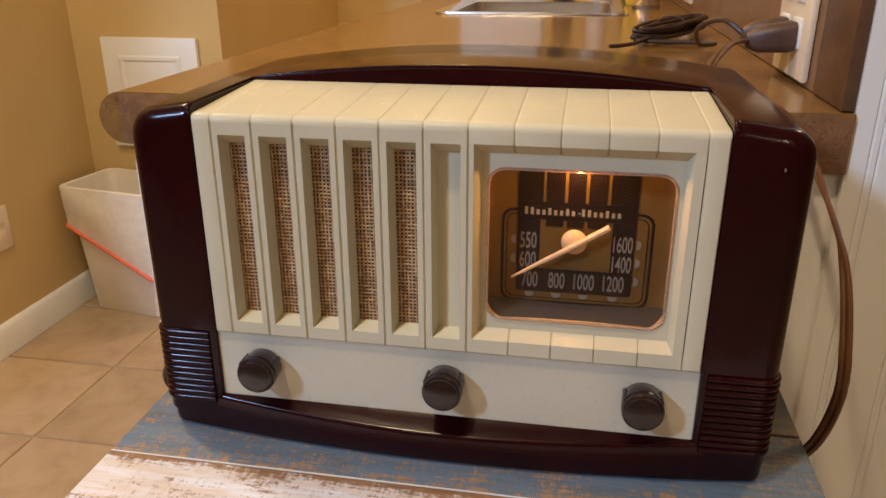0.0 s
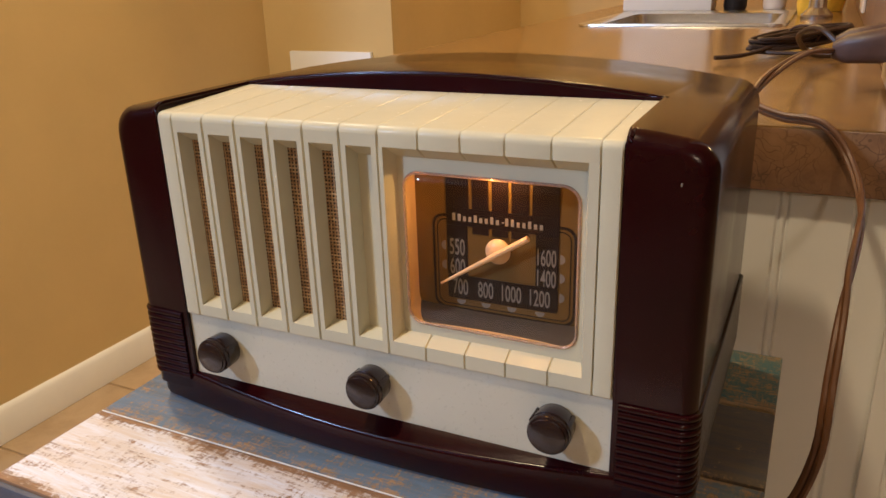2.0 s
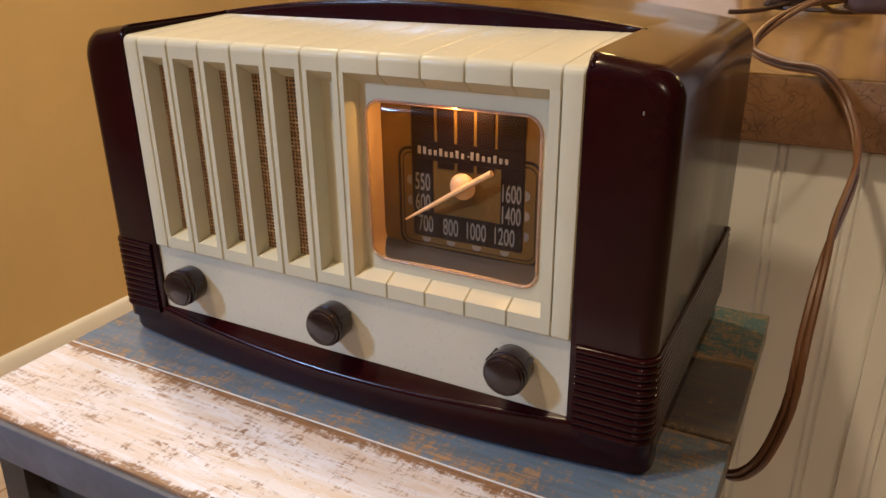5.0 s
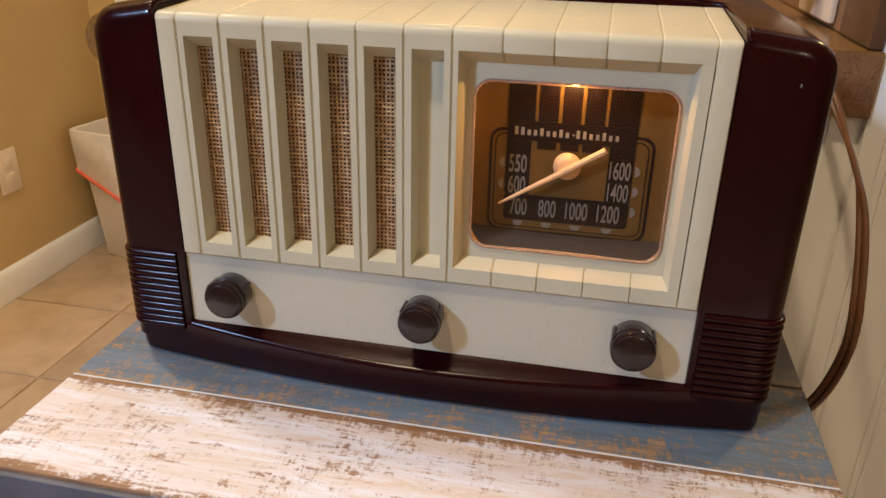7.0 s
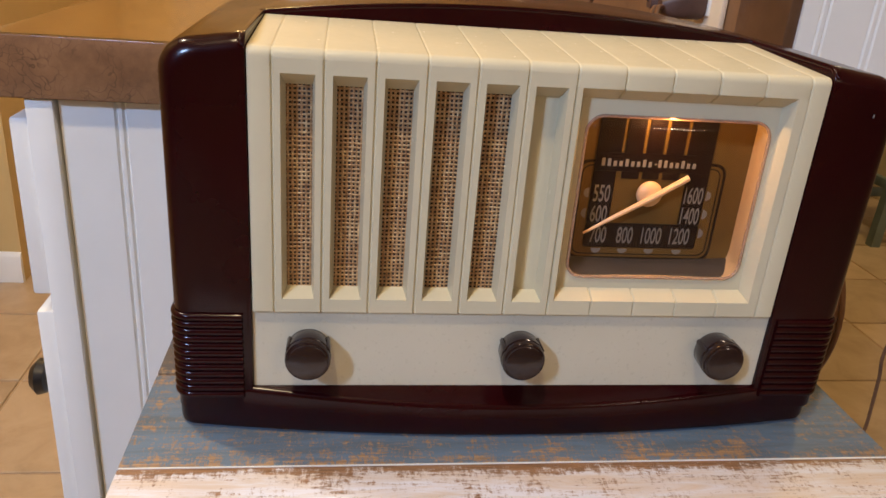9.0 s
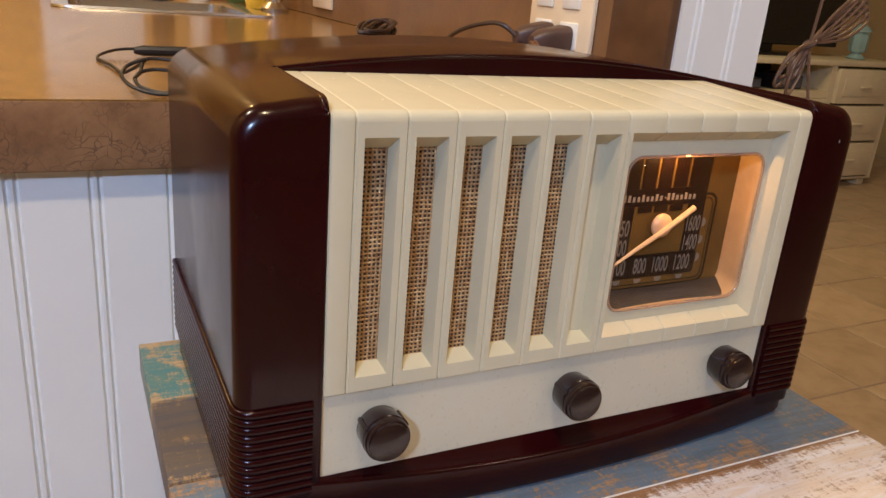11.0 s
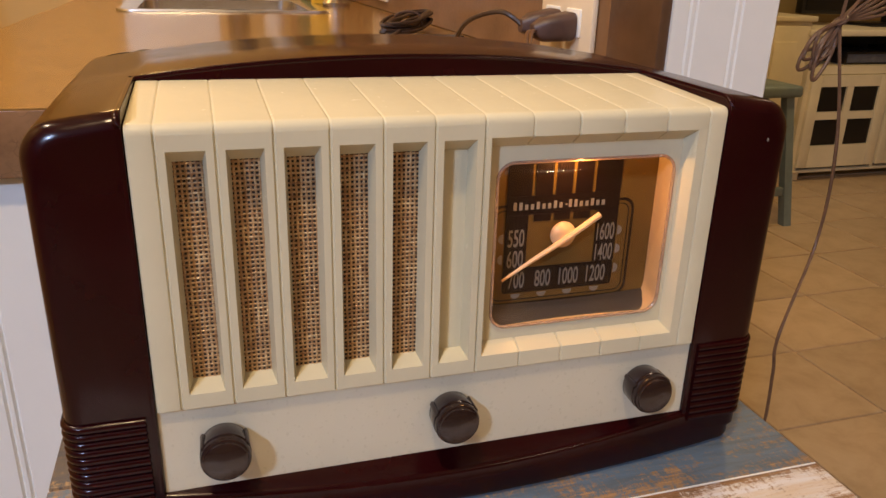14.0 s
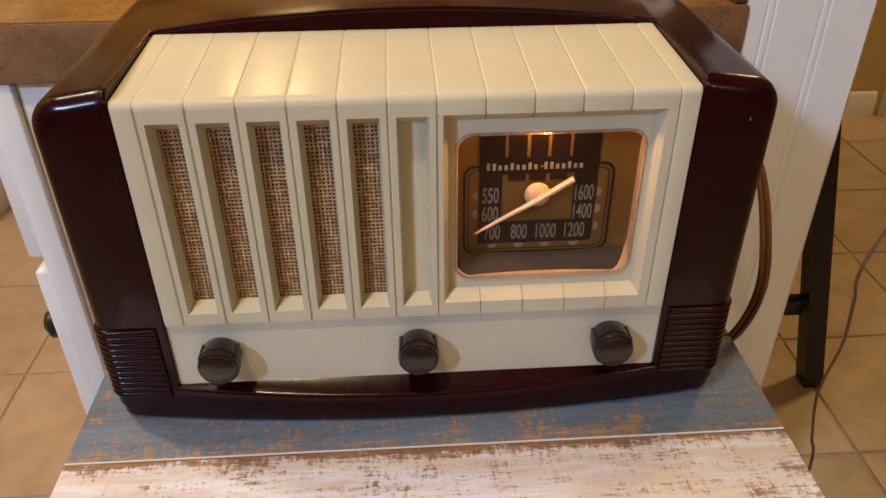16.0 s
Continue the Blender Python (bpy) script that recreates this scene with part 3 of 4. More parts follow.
def rib(side, z, inner):
    """One moulded ridge that runs over the pillar's face and round to the back of the cabinet."""
    x0 = RX0 if side < 0 else RX1
    s = -side
    path = [(inner, RY0 + 0.006), (inner, RY0 + 0.001), (inner + side * 0.0015, RY0 - 0.0004)]
    for k in range(0, 7):
        w = radians(90 * k / 6)
        path.append((x0 + s * 0.0086 - s * 0.0090 * math.sin(w), RY0 + 0.0086 - 0.0090 * math.cos(w)))
    path.append((x0 - s * 0.0004, RY1 - 0.003))
    bm = bmesh.new()
    rings = []
    for i, (x, y) in enumerate(path):
        a, b = path[max(0, i - 1)], path[min(len(path) - 1, i + 1)]
        d = Vector((b[0] - a[0], b[1] - a[1], 0)).normalized()
        nrm = Vector((d.y, -d.x, 0))
        if nrm.dot(Vector((x - XC, y - 0.47, 0))) < 0:
            nrm = -nrm
        p = Vector((x, y, z))
        ring = [p - nrm * 0.001 + Vector((0, 0, -0.0019))]
        for q in range(9):
            w = radians(-90 + 180 * q / 8)
            ring.append(p + nrm * (0.00150 * math.cos(w) - 0.0001) + Vector((0, 0, 0.0019 * math.sin(w))))
        ring.append(p - nrm * 0.001 + Vector((0, 0, 0.0019)))
        rings.append(ring)
    return loops(bm, rings, True, (True, True))


for side, inner in ((-1, -0.1952), (1, 0.0682)):
    for k in range(12):
        part("rib", rib(side, 0.7795 + 0.0038 * k, inner), BAKELITE, radio, smooth=50)

# ivory front
GR = [-0.182 + 0.0217 * i for i in range(12)]
EDGES = [-0.1920] + GR + [0.0660]
FZ0, FZ1, FY, INY = 0.8245, 0.9452, 0.349, 0.3568


def over_top(z0):
    """Points in y and z from the front face's foot over the rounded edge to the back of the ivory top."""
    pts = [(0.3530, z0), (FY, z0), (FY, FZ1 - 0.0042)]
    for k in range(1, 6):
        w = radians(90 * k / 5)
        pts.append((FY + 0.0042 * (1 - math.cos(w)), FZ1 - 0.0042 + 0.0042 * math.sin(w)))
    pts.append((BY - 0.0005, 0.9492))
    return pts


def strip_skin(bm, x0, x1, z0, foot=None):
    """A plain strip between two grooves, with eased edges."""
    prof = over_top(z0)
    if foot:
        prof = foot + prof[2:]
    cols = []
    for x, push in ((x0, 0.0011), (x0 + 0.00025, 0.0007), (x0 + 0.0006, 0.00015), (x0 + 0.0011, 0.0), (x1 - 0.0011, 0.0), (x1 - 0.0006, 0.00015), (x1 - 0.00025, 0.0007), (x1, 0.0011)):
        ring = []
        for y, z in prof:
            w = min(1.0, max(0.0, (z - 0.9405) / 0.0045))
            ring.append((x, y + push * (1 - w), z - push * 0.30 * w))
        cols.append(ring)
    loops(bm, cols, False)
    return bm


def strip_foot(x0, x1):
    """Short bar below the dial opening."""
    cols = [[(x, 0.3535, FZ0), (x, FY + push, FZ0), (x, FY + push, 0.8322), (x, 0.3535, 0.8322)]
            for x, push in ((x0, 0.0010), (x0 + 0.0006, 0.0), (x1 - 0.0006, 0.0), (x1, 0.0010))]
    return loops(bmesh.new(), cols, False)


def slot_bar(x0, x1):
    """Upright bar with a tapered slot through its face."""
    bm = bmesh.new()
    a0, a1, b0, b1 = x0 + 0.0035, x1 - 0.0037, 0.8312, 0.9348
    xs = [x0, x0 + 0.0003, x0 + 0.0008, a0, a1, x1 - 0.0008, x1 - 0.0003, x1]
    push = [0.0011, 0.0006, 0, 0, 0, 0, 0.0006, 0.0011]
    zs = [FZ0, b0, b1, FZ1 - 0.0042]
    grid = [[bm.verts.new((x, FY + p, z)) for z in zs] for x, p in zip(xs, push)]
    for i in range(7):
        for j in range(3):
            if not (i == 3 and j == 1):
                bm.faces.new((grid[i][j], grid[i + 1][j], grid[i + 1][j + 1], grid[i][j + 1]))
    o = [grid[3][1], grid[4][1], grid[4][2], grid[3][2]]
    q = [bm.verts.new(p) for p in ((a0 + 0.0018, INY, b0 + 0.0030), (a1 - 0.0014, INY, b0 + 0.0030), (a1 - 0.0014, INY, b1 - 0.0056), (a0 + 0.0018, INY, b1 - 0.0056))]
    r = [bm.verts.new((v.co.x, INY + 0.0012, v.co.z)) for v in q]
    for k in range(4):
        bm.faces.new((o[k], o[(k + 1) % 4], q[(k + 1) % 4], q[k]))
        bm.faces.new((q[k], q[(k + 1) % 4], r[(k + 1) % 4], r[k]))
    low = [bm.verts.new((x, 0.3535, FZ0)) for x in xs]
    for i in range(7):
        bm.faces.new((grid[i][0], grid[i + 1][0], low[i + 1], low[i]))
    strip_skin(bm, x0, x1, FZ1 - 0.0042)
    bmesh.ops.remove_doubles(bm, verts=bm.verts, dist=0.00001)
    return bm


front = part("ivory_front", boxed(-0.1922, 0.0663, 0.3512, 0.3560, 0.7828, 0.8300), IVORY_PANEL, radio, "smooth ivory control panel")
for i in range(13):
    x0, x1 = EDGES[i], EDGES[i + 1]
    if i in (0, 12):
        part("end_bar", strip_skin(bmesh.new(), x0, x1, FZ0), IVORY, radio, smooth=30)
    elif i <= 6:
        part("grille_bar", slot_bar(x0, x1), IVORY, radio, smooth=30)
    else:
        part("top_bar", strip_skin(bmesh.new(), x0, x1, 0.9352), IVORY, radio, smooth=30)
        part("bottom_bar", strip_foot(x0, x1), IVORY, radio, smooth=30)
        a0, b0 = (-0.0492, -0.0458) if i == 7 else (x0, x0)
        a1, b1 = (0.0516, 0.0490) if i == 11 else (x1, x1)
        for zo, zi, side in ((0.9352, 0.9293, 1), (0.8322, 0.8362, -1)):
            e = 0.0006
            bm = bmesh.new()
            u, v = (0.0 if i == 7 else 0.0006), (0.0 if i == 11 else 0.0006)
            loops(bm, [[(a0, FY + u, zo + side * u), (b0, INY + 0.0005 + u, zi + side * u)], [(a0 + e, FY, zo), (b0 + e, INY + 0.0005, zi)],
                       [(a1 - e, FY, zo), (b1 - e, INY + 0.0005, zi)], [(a1, FY + v, zo + side * v), (b1, INY + 0.0005 + v, zi + side * v)]], False)
            part("bevel", bm, IVORY, radio, smooth=20)
# upright sides of the dial opening
for xo, xi, xm in ((-0.0492, -0.0458, -0.0520), (0.0516, 0.0490, 0.0567)):
    bm = bmesh.new()
    e = 0.0005 if xo > xm else -0.0005
    loops(bm, [[(xm, FY + 0.005, z0), (xm, FY + 0.0022, z0), (xm + e, FY, z0), (xo, FY, z0), (xi, INY + 0.0005, z1)] for z0, z1 in ((0.8322, 0.8362), (0.9352, 0.9293))], False)
    part("side_bar", bm, IVORY, radio, smooth=30)
part("blind_panel", boxed(GR[5] + 0.002, GR[6] - 0.002, INY + 0.0006, INY + 0.003, 0.830, 0.936), IVORY, radio)
part("grille_cloth", boxed(GR[0] + 0.001, GR[5] - 0.001, INY + 0.0008, INY + 0.0016, 0.829, 0.936), CLOTH, radio, "woven tan and gold speaker cloth")

# dial
WX0, WX1, WZ0, WZ1 = -0.0432, 0.0468, 0.8415, 0.9225
dial = part("dial_plate", boxed(-0.0500, 0.0540, 0.3768, 0.3780, 0.832, 0.934), GOLD, radio, "bronze gold dial face")


def ring_plate(outer, inner, y):
    bm = bmesh.new()
    return loops(bm, [[(x, y, z) for x, z in outer], [(x, y, z) for x, z in inner], [(x, y + 0.0016, z) for x, z in inner]], True)


outer = []
for x, z in rounded(WX0, WX1, WZ0, WZ1, 0.0085, 6):
    outer.append((x, z))
big = rounded(-0.0462, 0.0500, 0.8352, 0.9302, 0.0004, 6)
part("window_frame", ring_plate(big, outer, INY), IVORY, radio)
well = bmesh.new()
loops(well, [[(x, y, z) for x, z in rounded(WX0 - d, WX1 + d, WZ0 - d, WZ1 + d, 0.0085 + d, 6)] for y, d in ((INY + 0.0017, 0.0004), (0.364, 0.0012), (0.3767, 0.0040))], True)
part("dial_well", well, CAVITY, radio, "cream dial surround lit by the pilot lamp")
# Dark strip over the well's foot; shade and glass reflection put into its colour.
sill = bmesh.new()
rings = []
for k in range(17):
    u = -1 + 2 * k / 16
    x = (WX0 + WX1) / 2 + (WX1 - WX0 + 0.006) / 2 * u
    z = WZ0 + 0.0005 - 0.0025 + 0.0016 * u * u
    rings.append([(x, INY + 0.0019, z - 0.002), (x, INY + 0.0019, z), (x, 0.3700, z + 0.0022), (x, 0.3762, z + 0.0042), (x, 0.3762, z - 0.002)])
loops(sill, rings, True, (True, True))
part("shaded_sill", sill, SHADED_SILL, radio, "curved sill below the dial face, dark with painted-in shade", 60)
rimb = bmesh.new()
tube(rimb, [(x, INY - 0.0002, z) for x, z in rounded(WX0 + 0.0005, WX1 - 0.0005, WZ0 + 0.0005, WZ1 - 0.0005, 0.0080, 8)], 0.0008, 8, True)
part("window_rim", rimb, RIM, radio, "amber edge of the dial glass")
gl = bmesh.new()
rings = []
for s, h in ((1.0, 0.0), (0.985, 0.0012), (0.95, 0.0024), (0.88, 0.0034), (0.75, 0.0044), (0.55, 0.0052), (0.3, 0.0056), (0.05, 0.0057)):
    cx, cz = (WX0 + WX1) / 2, (WZ0 + WZ1) / 2
    rings.append([(cx + (x - cx) * s, INY + 0.0006 - h, cz + (z - cz) * s) for x, z in rounded(WX0 + 0.001, WX1 - 0.001, WZ0 + 0.001, WZ1 - 0.001, 0.0080, 8)])
loops(gl, rings, True, (False, True))
g = part("dial_glass", gl, GLASS, radio, "clear domed dial glass", 80)
g.visible_shadow = False

PY = 0.3764


def flat(name, x0, x1, z0, z1, material, y=PY, label=""):
    return part(name, boxed(x0, x1, y, y + 0.0003, z0, z1), material, dial, label)


for x0, x1 in ((-0.0295, -0.0168), (-0.0150, -0.0060), (-0.0042, 0.0044), (0.0062, 0.0152), (0.0170, 0.0308)):
    flat("dark_stripe", x0, x1, 0.9000, 0.9230, INK)
flat("dark_band", -0.0295, 0.0308, 0.8905, 0.8999, INK)
for x0, x1 in ((-0.0150, -0.0060), (-0.0042, 0.0044), (0.0062, 0.0152)):
    flat("dark_notch", x0, x1, 0.8868, 0.8904, INK)
flat("dark_column", -0.0295, -0.0178, 0.8632, 0.8904, INK)
flat("dark_column", 0.0190, 0.0308, 0.8632, 0.8904, INK)
slabbm = bmesh.new()
slab(slabbm, rounded(-0.0295, 0.0308, 0.8498, 0.8631, 0.0015, 4), PY, PY + 0.0003)
part("dark_foot", slabbm, INK, dial)
# maker's mark: plain bars of its size
for x0, n in ((-0.0260, 9), (0.0030, 7)):
    for k in range(n):
        h = 0.0039 if k == 0 else (0.0037 if k % 3 == 1 else 0.0026)
        flat("mark_bar", x0 + 0.0030 * k, x0 + 0.0030 * k + 0.0016, 0.8931, 0.8931 + h, MARK, PY - 0.0003)
flat("mark_bar", 0.0012, 0.0024, 0.8943, 0.8949, MARK, PY - 0.0003)
for text, x, z, w in (("550", -0.0236, 0.8788, 0.0098), ("600", -0.0236, 0.8680, 0.0098), ("700", -0.0222, 0.8567, 0.0098), ("800", -0.0080, 0.8567, 0.0098),
                      ("1000", 0.0063, 0.8567, 0.0122), ("1200", 0.0215, 0.8567, 0.0122), ("1400", 0.0248, 0.8680, 0.0112), ("1600", 0.0248, 0.8790, 0.0112)):
    part("figures", letters(text, x, z, PY - 0.0002, w * 0.87, 0.0090), PRINT, dial, "cream figures", 0)


def frame_line(d, w):
    a = rounded(-0.0378 + d, 0.0398 - d, 0.8432 + d, 0.8960 - d, 0.0062 - d * 0.6, 6)
    b = rounded(-0.0378 + d + w, 0.0398 - d - w, 0.8432 + d + w, 0.8960 - d - w, 0.0062 - (d + w) * 0.6, 6)
    return loops(bmesh.new(), [[(x, PY + 0.0002, z) for x, z in a], [(x, PY + 0.0002, z) for x, z in b]], True)


part("border_line", frame_line(0.0, 0.0014), INK, dial)
part("border_line", frame_line(0.0026, 0.0006), INK, dial)


def half_dot(x, z, turn):
    bm = bmesh.new()
    pts = [(x + 0.0025 * math.cos(radians(turn + 180 * k / 10)), z + 0.0025 * math.sin(radians(turn + 180 * k / 10))) for k in range(11)]
    return slab(bm, pts, PY, PY + 0.0003)


for x in (-0.0222, -0.0080, 0.0063, 0.0215):
    part("half_dot", half_dot(x, 0.8490, 180), PRINT, dial)
for z in (0.8585, 0.8690, 0.8790):
    part("half_dot", half_dot(0.0316, z, -90), PRINT, dial)
for z in (0.8680, 0.8788):
    part("half_dot", half_dot(-0.0303, z, 90), PRINT, dial)
DOT = Vector((0.0, 0.3725, 0.8800))
hub = part("pointer_hub", lathe(bmesh.new(), ((0.0002, -0.0022), (0.003, -0.0020), (0.0054, -0.0010), (0.0066, 0.0006), (0.0066, 0.0018), (0.0002, 0.0020)), DOT, "y", 24), POINTER, radio, "peach enamel pointer hub")
needle = bmesh.new()
P0, P1 = Vector((-0.0315, 0.3722, 0.8588)), Vector((0.0172, 0.3700, 0.8902))
tube(needle, [P0, P0.lerp(P1, 0.3), P0.lerp(P1, 0.65) - Vector((0, 0.001, 0)), P1], [0.0006, 0.0011, 0.0016, 0.0016], 8)
part("pointer", needle, POINTER, radio, "slim peach tuning pointer")

# pilot lamp behind the top edge of the dial window
pilot = bpy.data.lights.new("pilot_lamp", "POINT")
pilot.energy, pilot.color, pilot.shadow_soft_size = 0.072, (1.0, 0.53, 0.15), 0.002
new("pilot_lamp", pilot).location = (0.001, 0.3655, 0.9215)


def knob(x):
    """Round control knob with a raised rim, a stepped face and three finger flutes."""
    c = (x, 0.3511, 0.8048)
    k = part("knob", lathe(bmesh.new(), ((0.0096, 0.0), (0.0102, -0.0010), (0.0107, -0.0085), (0.0107, -0.0101), (0.0100, -0.0105), (0.0100, -0.0112), (0.0106, -0.0117), (0.0106, -0.0131),
                                         (0.0101, -0.0141), (0.0093, -0.0145), (0.0091, -0.0154), (0.0081, -0.0160), (0.0002, -0.0162)), c, "y", 40), KNOB, radio, "dark brown bakelite knob")
    for a in (30, 150, 270):
        w = radians(a)
        bm = boxed(-0.0011, 0.0011, -0.0118, -0.001, 0.0098, 0.0113, bev=0.0004)
        bmesh.ops.transform(bm, matrix=Matrix.Translation(c) @ Matrix.Rotation(-w + math.pi / 2, 4, "Y"), verts=bm.verts)
        part("flute", bm, KNOB, k)
    return k


for x in (-0.1660, -0.0632, 0.0392):
    knob(x)
part("chip", boxed(0.0896, 0.0903, 0.3487, 0.3492, 0.9283, 0.9299, bev=0.0001), PRINT, radio, "small pale chip in the bakelite")

# ---- wall fittings ----
pan = thing("access_panel", (-1.25, 2.10, 0.627), "white raised-panel access door on the tan wall", "access door")
part("frame", boxed(-1.40, -1.10, 2.082, 2.0995, 0.466, 0.788, bev=0.003), WHITE, pan)
bm = bmesh.new()
loops(bm, [[(x, y, z) for x, z in ((-1.40 + d, 0.466 + d), (-1.10 - d, 0.466 + d), (-1.10 - d, 0.788 - d), (-1.40 + d, 0.788 - d))]
           for d, y in ((0.050, 2.0818), (0.055, 2.0775), (0.064, 2.0775), (0.068, 2.0812), (0.086, 2.0770), (0.088, 2.0765))], True, (False, True))
part("raised_panel", bm, WHITE, pan, smooth=20)
wp = thing("wall_outlet", (-1.499, 1.66, 0.336), "cream wall outlet with its cover plate", "outlet")
part("cover_plate", boxed(-1.4995, -1.494, 1.624, 1.696, 0.278, 0.394, bev=0.002), PLATE, wp)
for z in (0.316, 0.356):
    part("socket", boxed(-1.4945, -1.4925, 1.645, 1.675, z - 0.013, z + 0.013, bev=0.001), PLATE, wp)


# ---- waste bin ----
def waste_bin():
    b = thing("waste_bin", (-1.31, 1.96, 0), "white plastic waste bin lined with a bag", "bin")
    turn = Matrix.Translation((-1.300, 1.958, 0)) @ Matrix.Rotation(radians(-9), 4, "Z")
    bm = bmesh.new()
    rings = []
    for hx, hy, z in ((0.120, 0.075, 0.0), (0.123, 0.078, 0.004), (0.150, 0.098, 0.375), (0.156, 0.104, 0.380), (0.156, 0.104, 0.392), (0.148, 0.096, 0.392), (0.118, 0.073, 0.02)):
        rings.append([(x, y, z) for x, y in rounded(-hx, hx, -hy, hy, 0.025)])
    loops(bm, rings, True, (True, True))
    bmesh.ops.transform(bm, matrix=turn, verts=bm.verts)
    part("body", bm, BIN_PLASTIC, b)

    def hem(x, y):
        return 0.195 - 0.42 * x + 0.012 * math.sin(40 * x) + 0.01 * math.sin(55 * y)

    bag = bmesh.new()
    rings = []
    for k, (hx, hy) in enumerate(((0.146, 0.094), (0.157, 0.105), (0.161, 0.109), (0.160, 0.108), (0.158, 0.106), (0.156, 0.104))):
        ring = []
        for i, (x, y) in enumerate(rounded(-hx, hx, -hy, hy, 0.028, 10)):
            low = hem(x, y)
            z = (0.36, 0.393, 0.392, 0.30, 0.0, 0.0)[k]
            if k == 3:
                z = (0.39 + low) / 2
            elif k == 4:
                z = low + 0.010
            elif k == 5:
                z = low
            crinkle = 0.0025 * math.sin(i * 2.3 + k) if k > 1 else 0
            ring.append((x * (1 + crinkle * 6), y * (1 + crinkle * 6), z))
        rings.append(ring)
    loops(bag, rings, True)
    bmesh.ops.transform(bag, matrix=turn, verts=bag.verts)
    liner = part("liner", bag, BAG, b, "translucent white bin liner", 60)
    band = bmesh.new()
    tube(band, [(x, y, hem(x, y) + 0.004) for x, y in rounded(-0.160, 0.160, -0.108, 0.108, 0.028, 10)], 0.0052, 6, True)
    bmesh.ops.transform(band, matrix=turn, verts=band.verts)
    part("drawstring", band, RED, liner, "red drawstring hem")


waste_bin()

# ---- outlet, plugs and cords at the counter ----
op = thing("counter_outlet", (0.19, 0.77, 0.912), "two-gang outlet plate above the worktop", "outlet")
part("cover_plate", boxed(0.1835, 0.1895, 0.712, 0.826, 0.912, 1.030, bev=0.002), PLATE, op)
for y in (0.748, 0.796):
    for z in (0.951, 0.990):
        part("socket", boxed(0.1815, 0.1838, y - 0.015, y + 0.015, z - 0.013, z + 0.013, bev=0.001), WHITE, op)
op2 = thing("far_counter_outlet", (0.19, 1.60, 0.93), "cream outlet plate on the brown backsplash", "outlet")
part("cover_plate", boxed(0.1835, 0.1895, 1.545, 1.665, 0.925, 1.043, bev=0.002), PLATE, op2)


def plug_body(y, z, length, drop):
    bm = bmesh.new()
    rings = []
    for d, hy, hz in ((0.0, 0.0135, 0.0125), (0.004, 0.0150, 0.0135), (length * 0.75, 0.0115, 0.0110), (length, 0.006, 0.006)):
        rings.append([(0.1810 - d, y + a, z + b - drop * d) for a, b in rounded(-hy, hy, -hz, hz, min(hy, hz) * 0.6, 4)])
    return loops(bm, rings, True, (True, True))


def twin(bm, pts, r, gap):
    """Flat two-core flex: two round cores side by side."""
    path = smooth_path(pts, 10)
    for s in (-1, 1):
        line = []
        for i, p in enumerate(path):
            d = (path[min(i + 1, len(path) - 1)] - path[max(i - 1, 0)]).normalized()
            side = d.cross(Vector((0.35, 0.75, 0.3))).normalized()
            line.append(p + side * gap * s)
        tube(bm, line, r, 7)
    return bm


rc = thing("power_cord", (0.15, 0.60, TOP), "brown two-core power cord draped over the worktop edge", "power cord")
part("plug", plug_body(0.750, 0.948, 0.040, 0.12), PLUG, rc, "dark moulded plug")
part("flex", twin(bmesh.new(), [(0.143, 0.750, 0.943), (0.122, 0.712, 0.944), (0.100, 0.660, 0.932), (0.094, 0.622, 0.920), (0.114, 0.605, 0.9135), (0.141, 0.598, 0.910),
                                (0.160, 0.585, 0.888), (0.168, 0.550, 0.865), (0.1615, 0.470, 0.847), (0.1585, 0.430, 0.812), (0.1570, 0.418, 0.774), (0.147, 0.425, 0.732),
                                (0.128, 0.450, 0.706), (0.10, 0.52, 0.700), (0.075, 0.572, 0.72), (0.06, 0.572, 0.78), (0.05, 0.545, 0.80)], 0.0019, 0.0018), BROWN_CORD, rc)

lc = thing("spare_cord", (0.10, 1.05, TOP), "dark brown cord coiled on the worktop and plugged in", "power cord")
part("plug", plug_body(0.784, 0.949, 0.038, 0.1), PLUG, lc, "dark moulded plug")
coil = [(0.146, 0.784, 0.945), (0.128, 0.80, 0.957), (0.112, 0.85, 0.945), (0.125, 0.93, 0.920), (0.150, 1.00, 0.914)]
A, B = Vector((0.062, 1.00, 0.914)), Vector((0.158, 1.19, 0.918))
across = Vector((0.89, -0.45, 0.0))
for k in range(9):
    wide = 0.010 + 0.004 * ((k * 5) % 4)
    lift = Vector((0, 0, 0.0022 * k))
    for u, side in ((0.05 + 0.02 * (k % 3), -0.6), (0.35, -1.0), (0.72, -0.9), (1.0 - 0.03 * (k % 4), -0.2), (0.92, 0.7), (0.55, 0.9), (0.22, 0.8)):
        coil.append(A.lerp(B, u) + across * wide * side + lift * (0.5 + 0.5 * u) + Vector((0, 0, 0.004 * math.sin(3 * u + k))))
coil += [(0.085, 1.03, 0.921), (0.060, 0.985, 0.915), (0.040, 0.962, 0.9135), (0.027, 0.952, 0.9135)]
part("flex", tube(bmesh.new(), smooth_path(coil, 6), 0.0025, 7), DARK_CORD, lc)
part("tie", tube(bmesh.new(), [A.lerp(B, 0.5) + across * 0.020 * math.cos(w) + Vector((0, 0, 0.0095 + 0.0125 * math.sin(w))) for w in [2 * math.pi * q / 14 for q in range(14)]], 0.0016, 6, True), PLUG, lc)

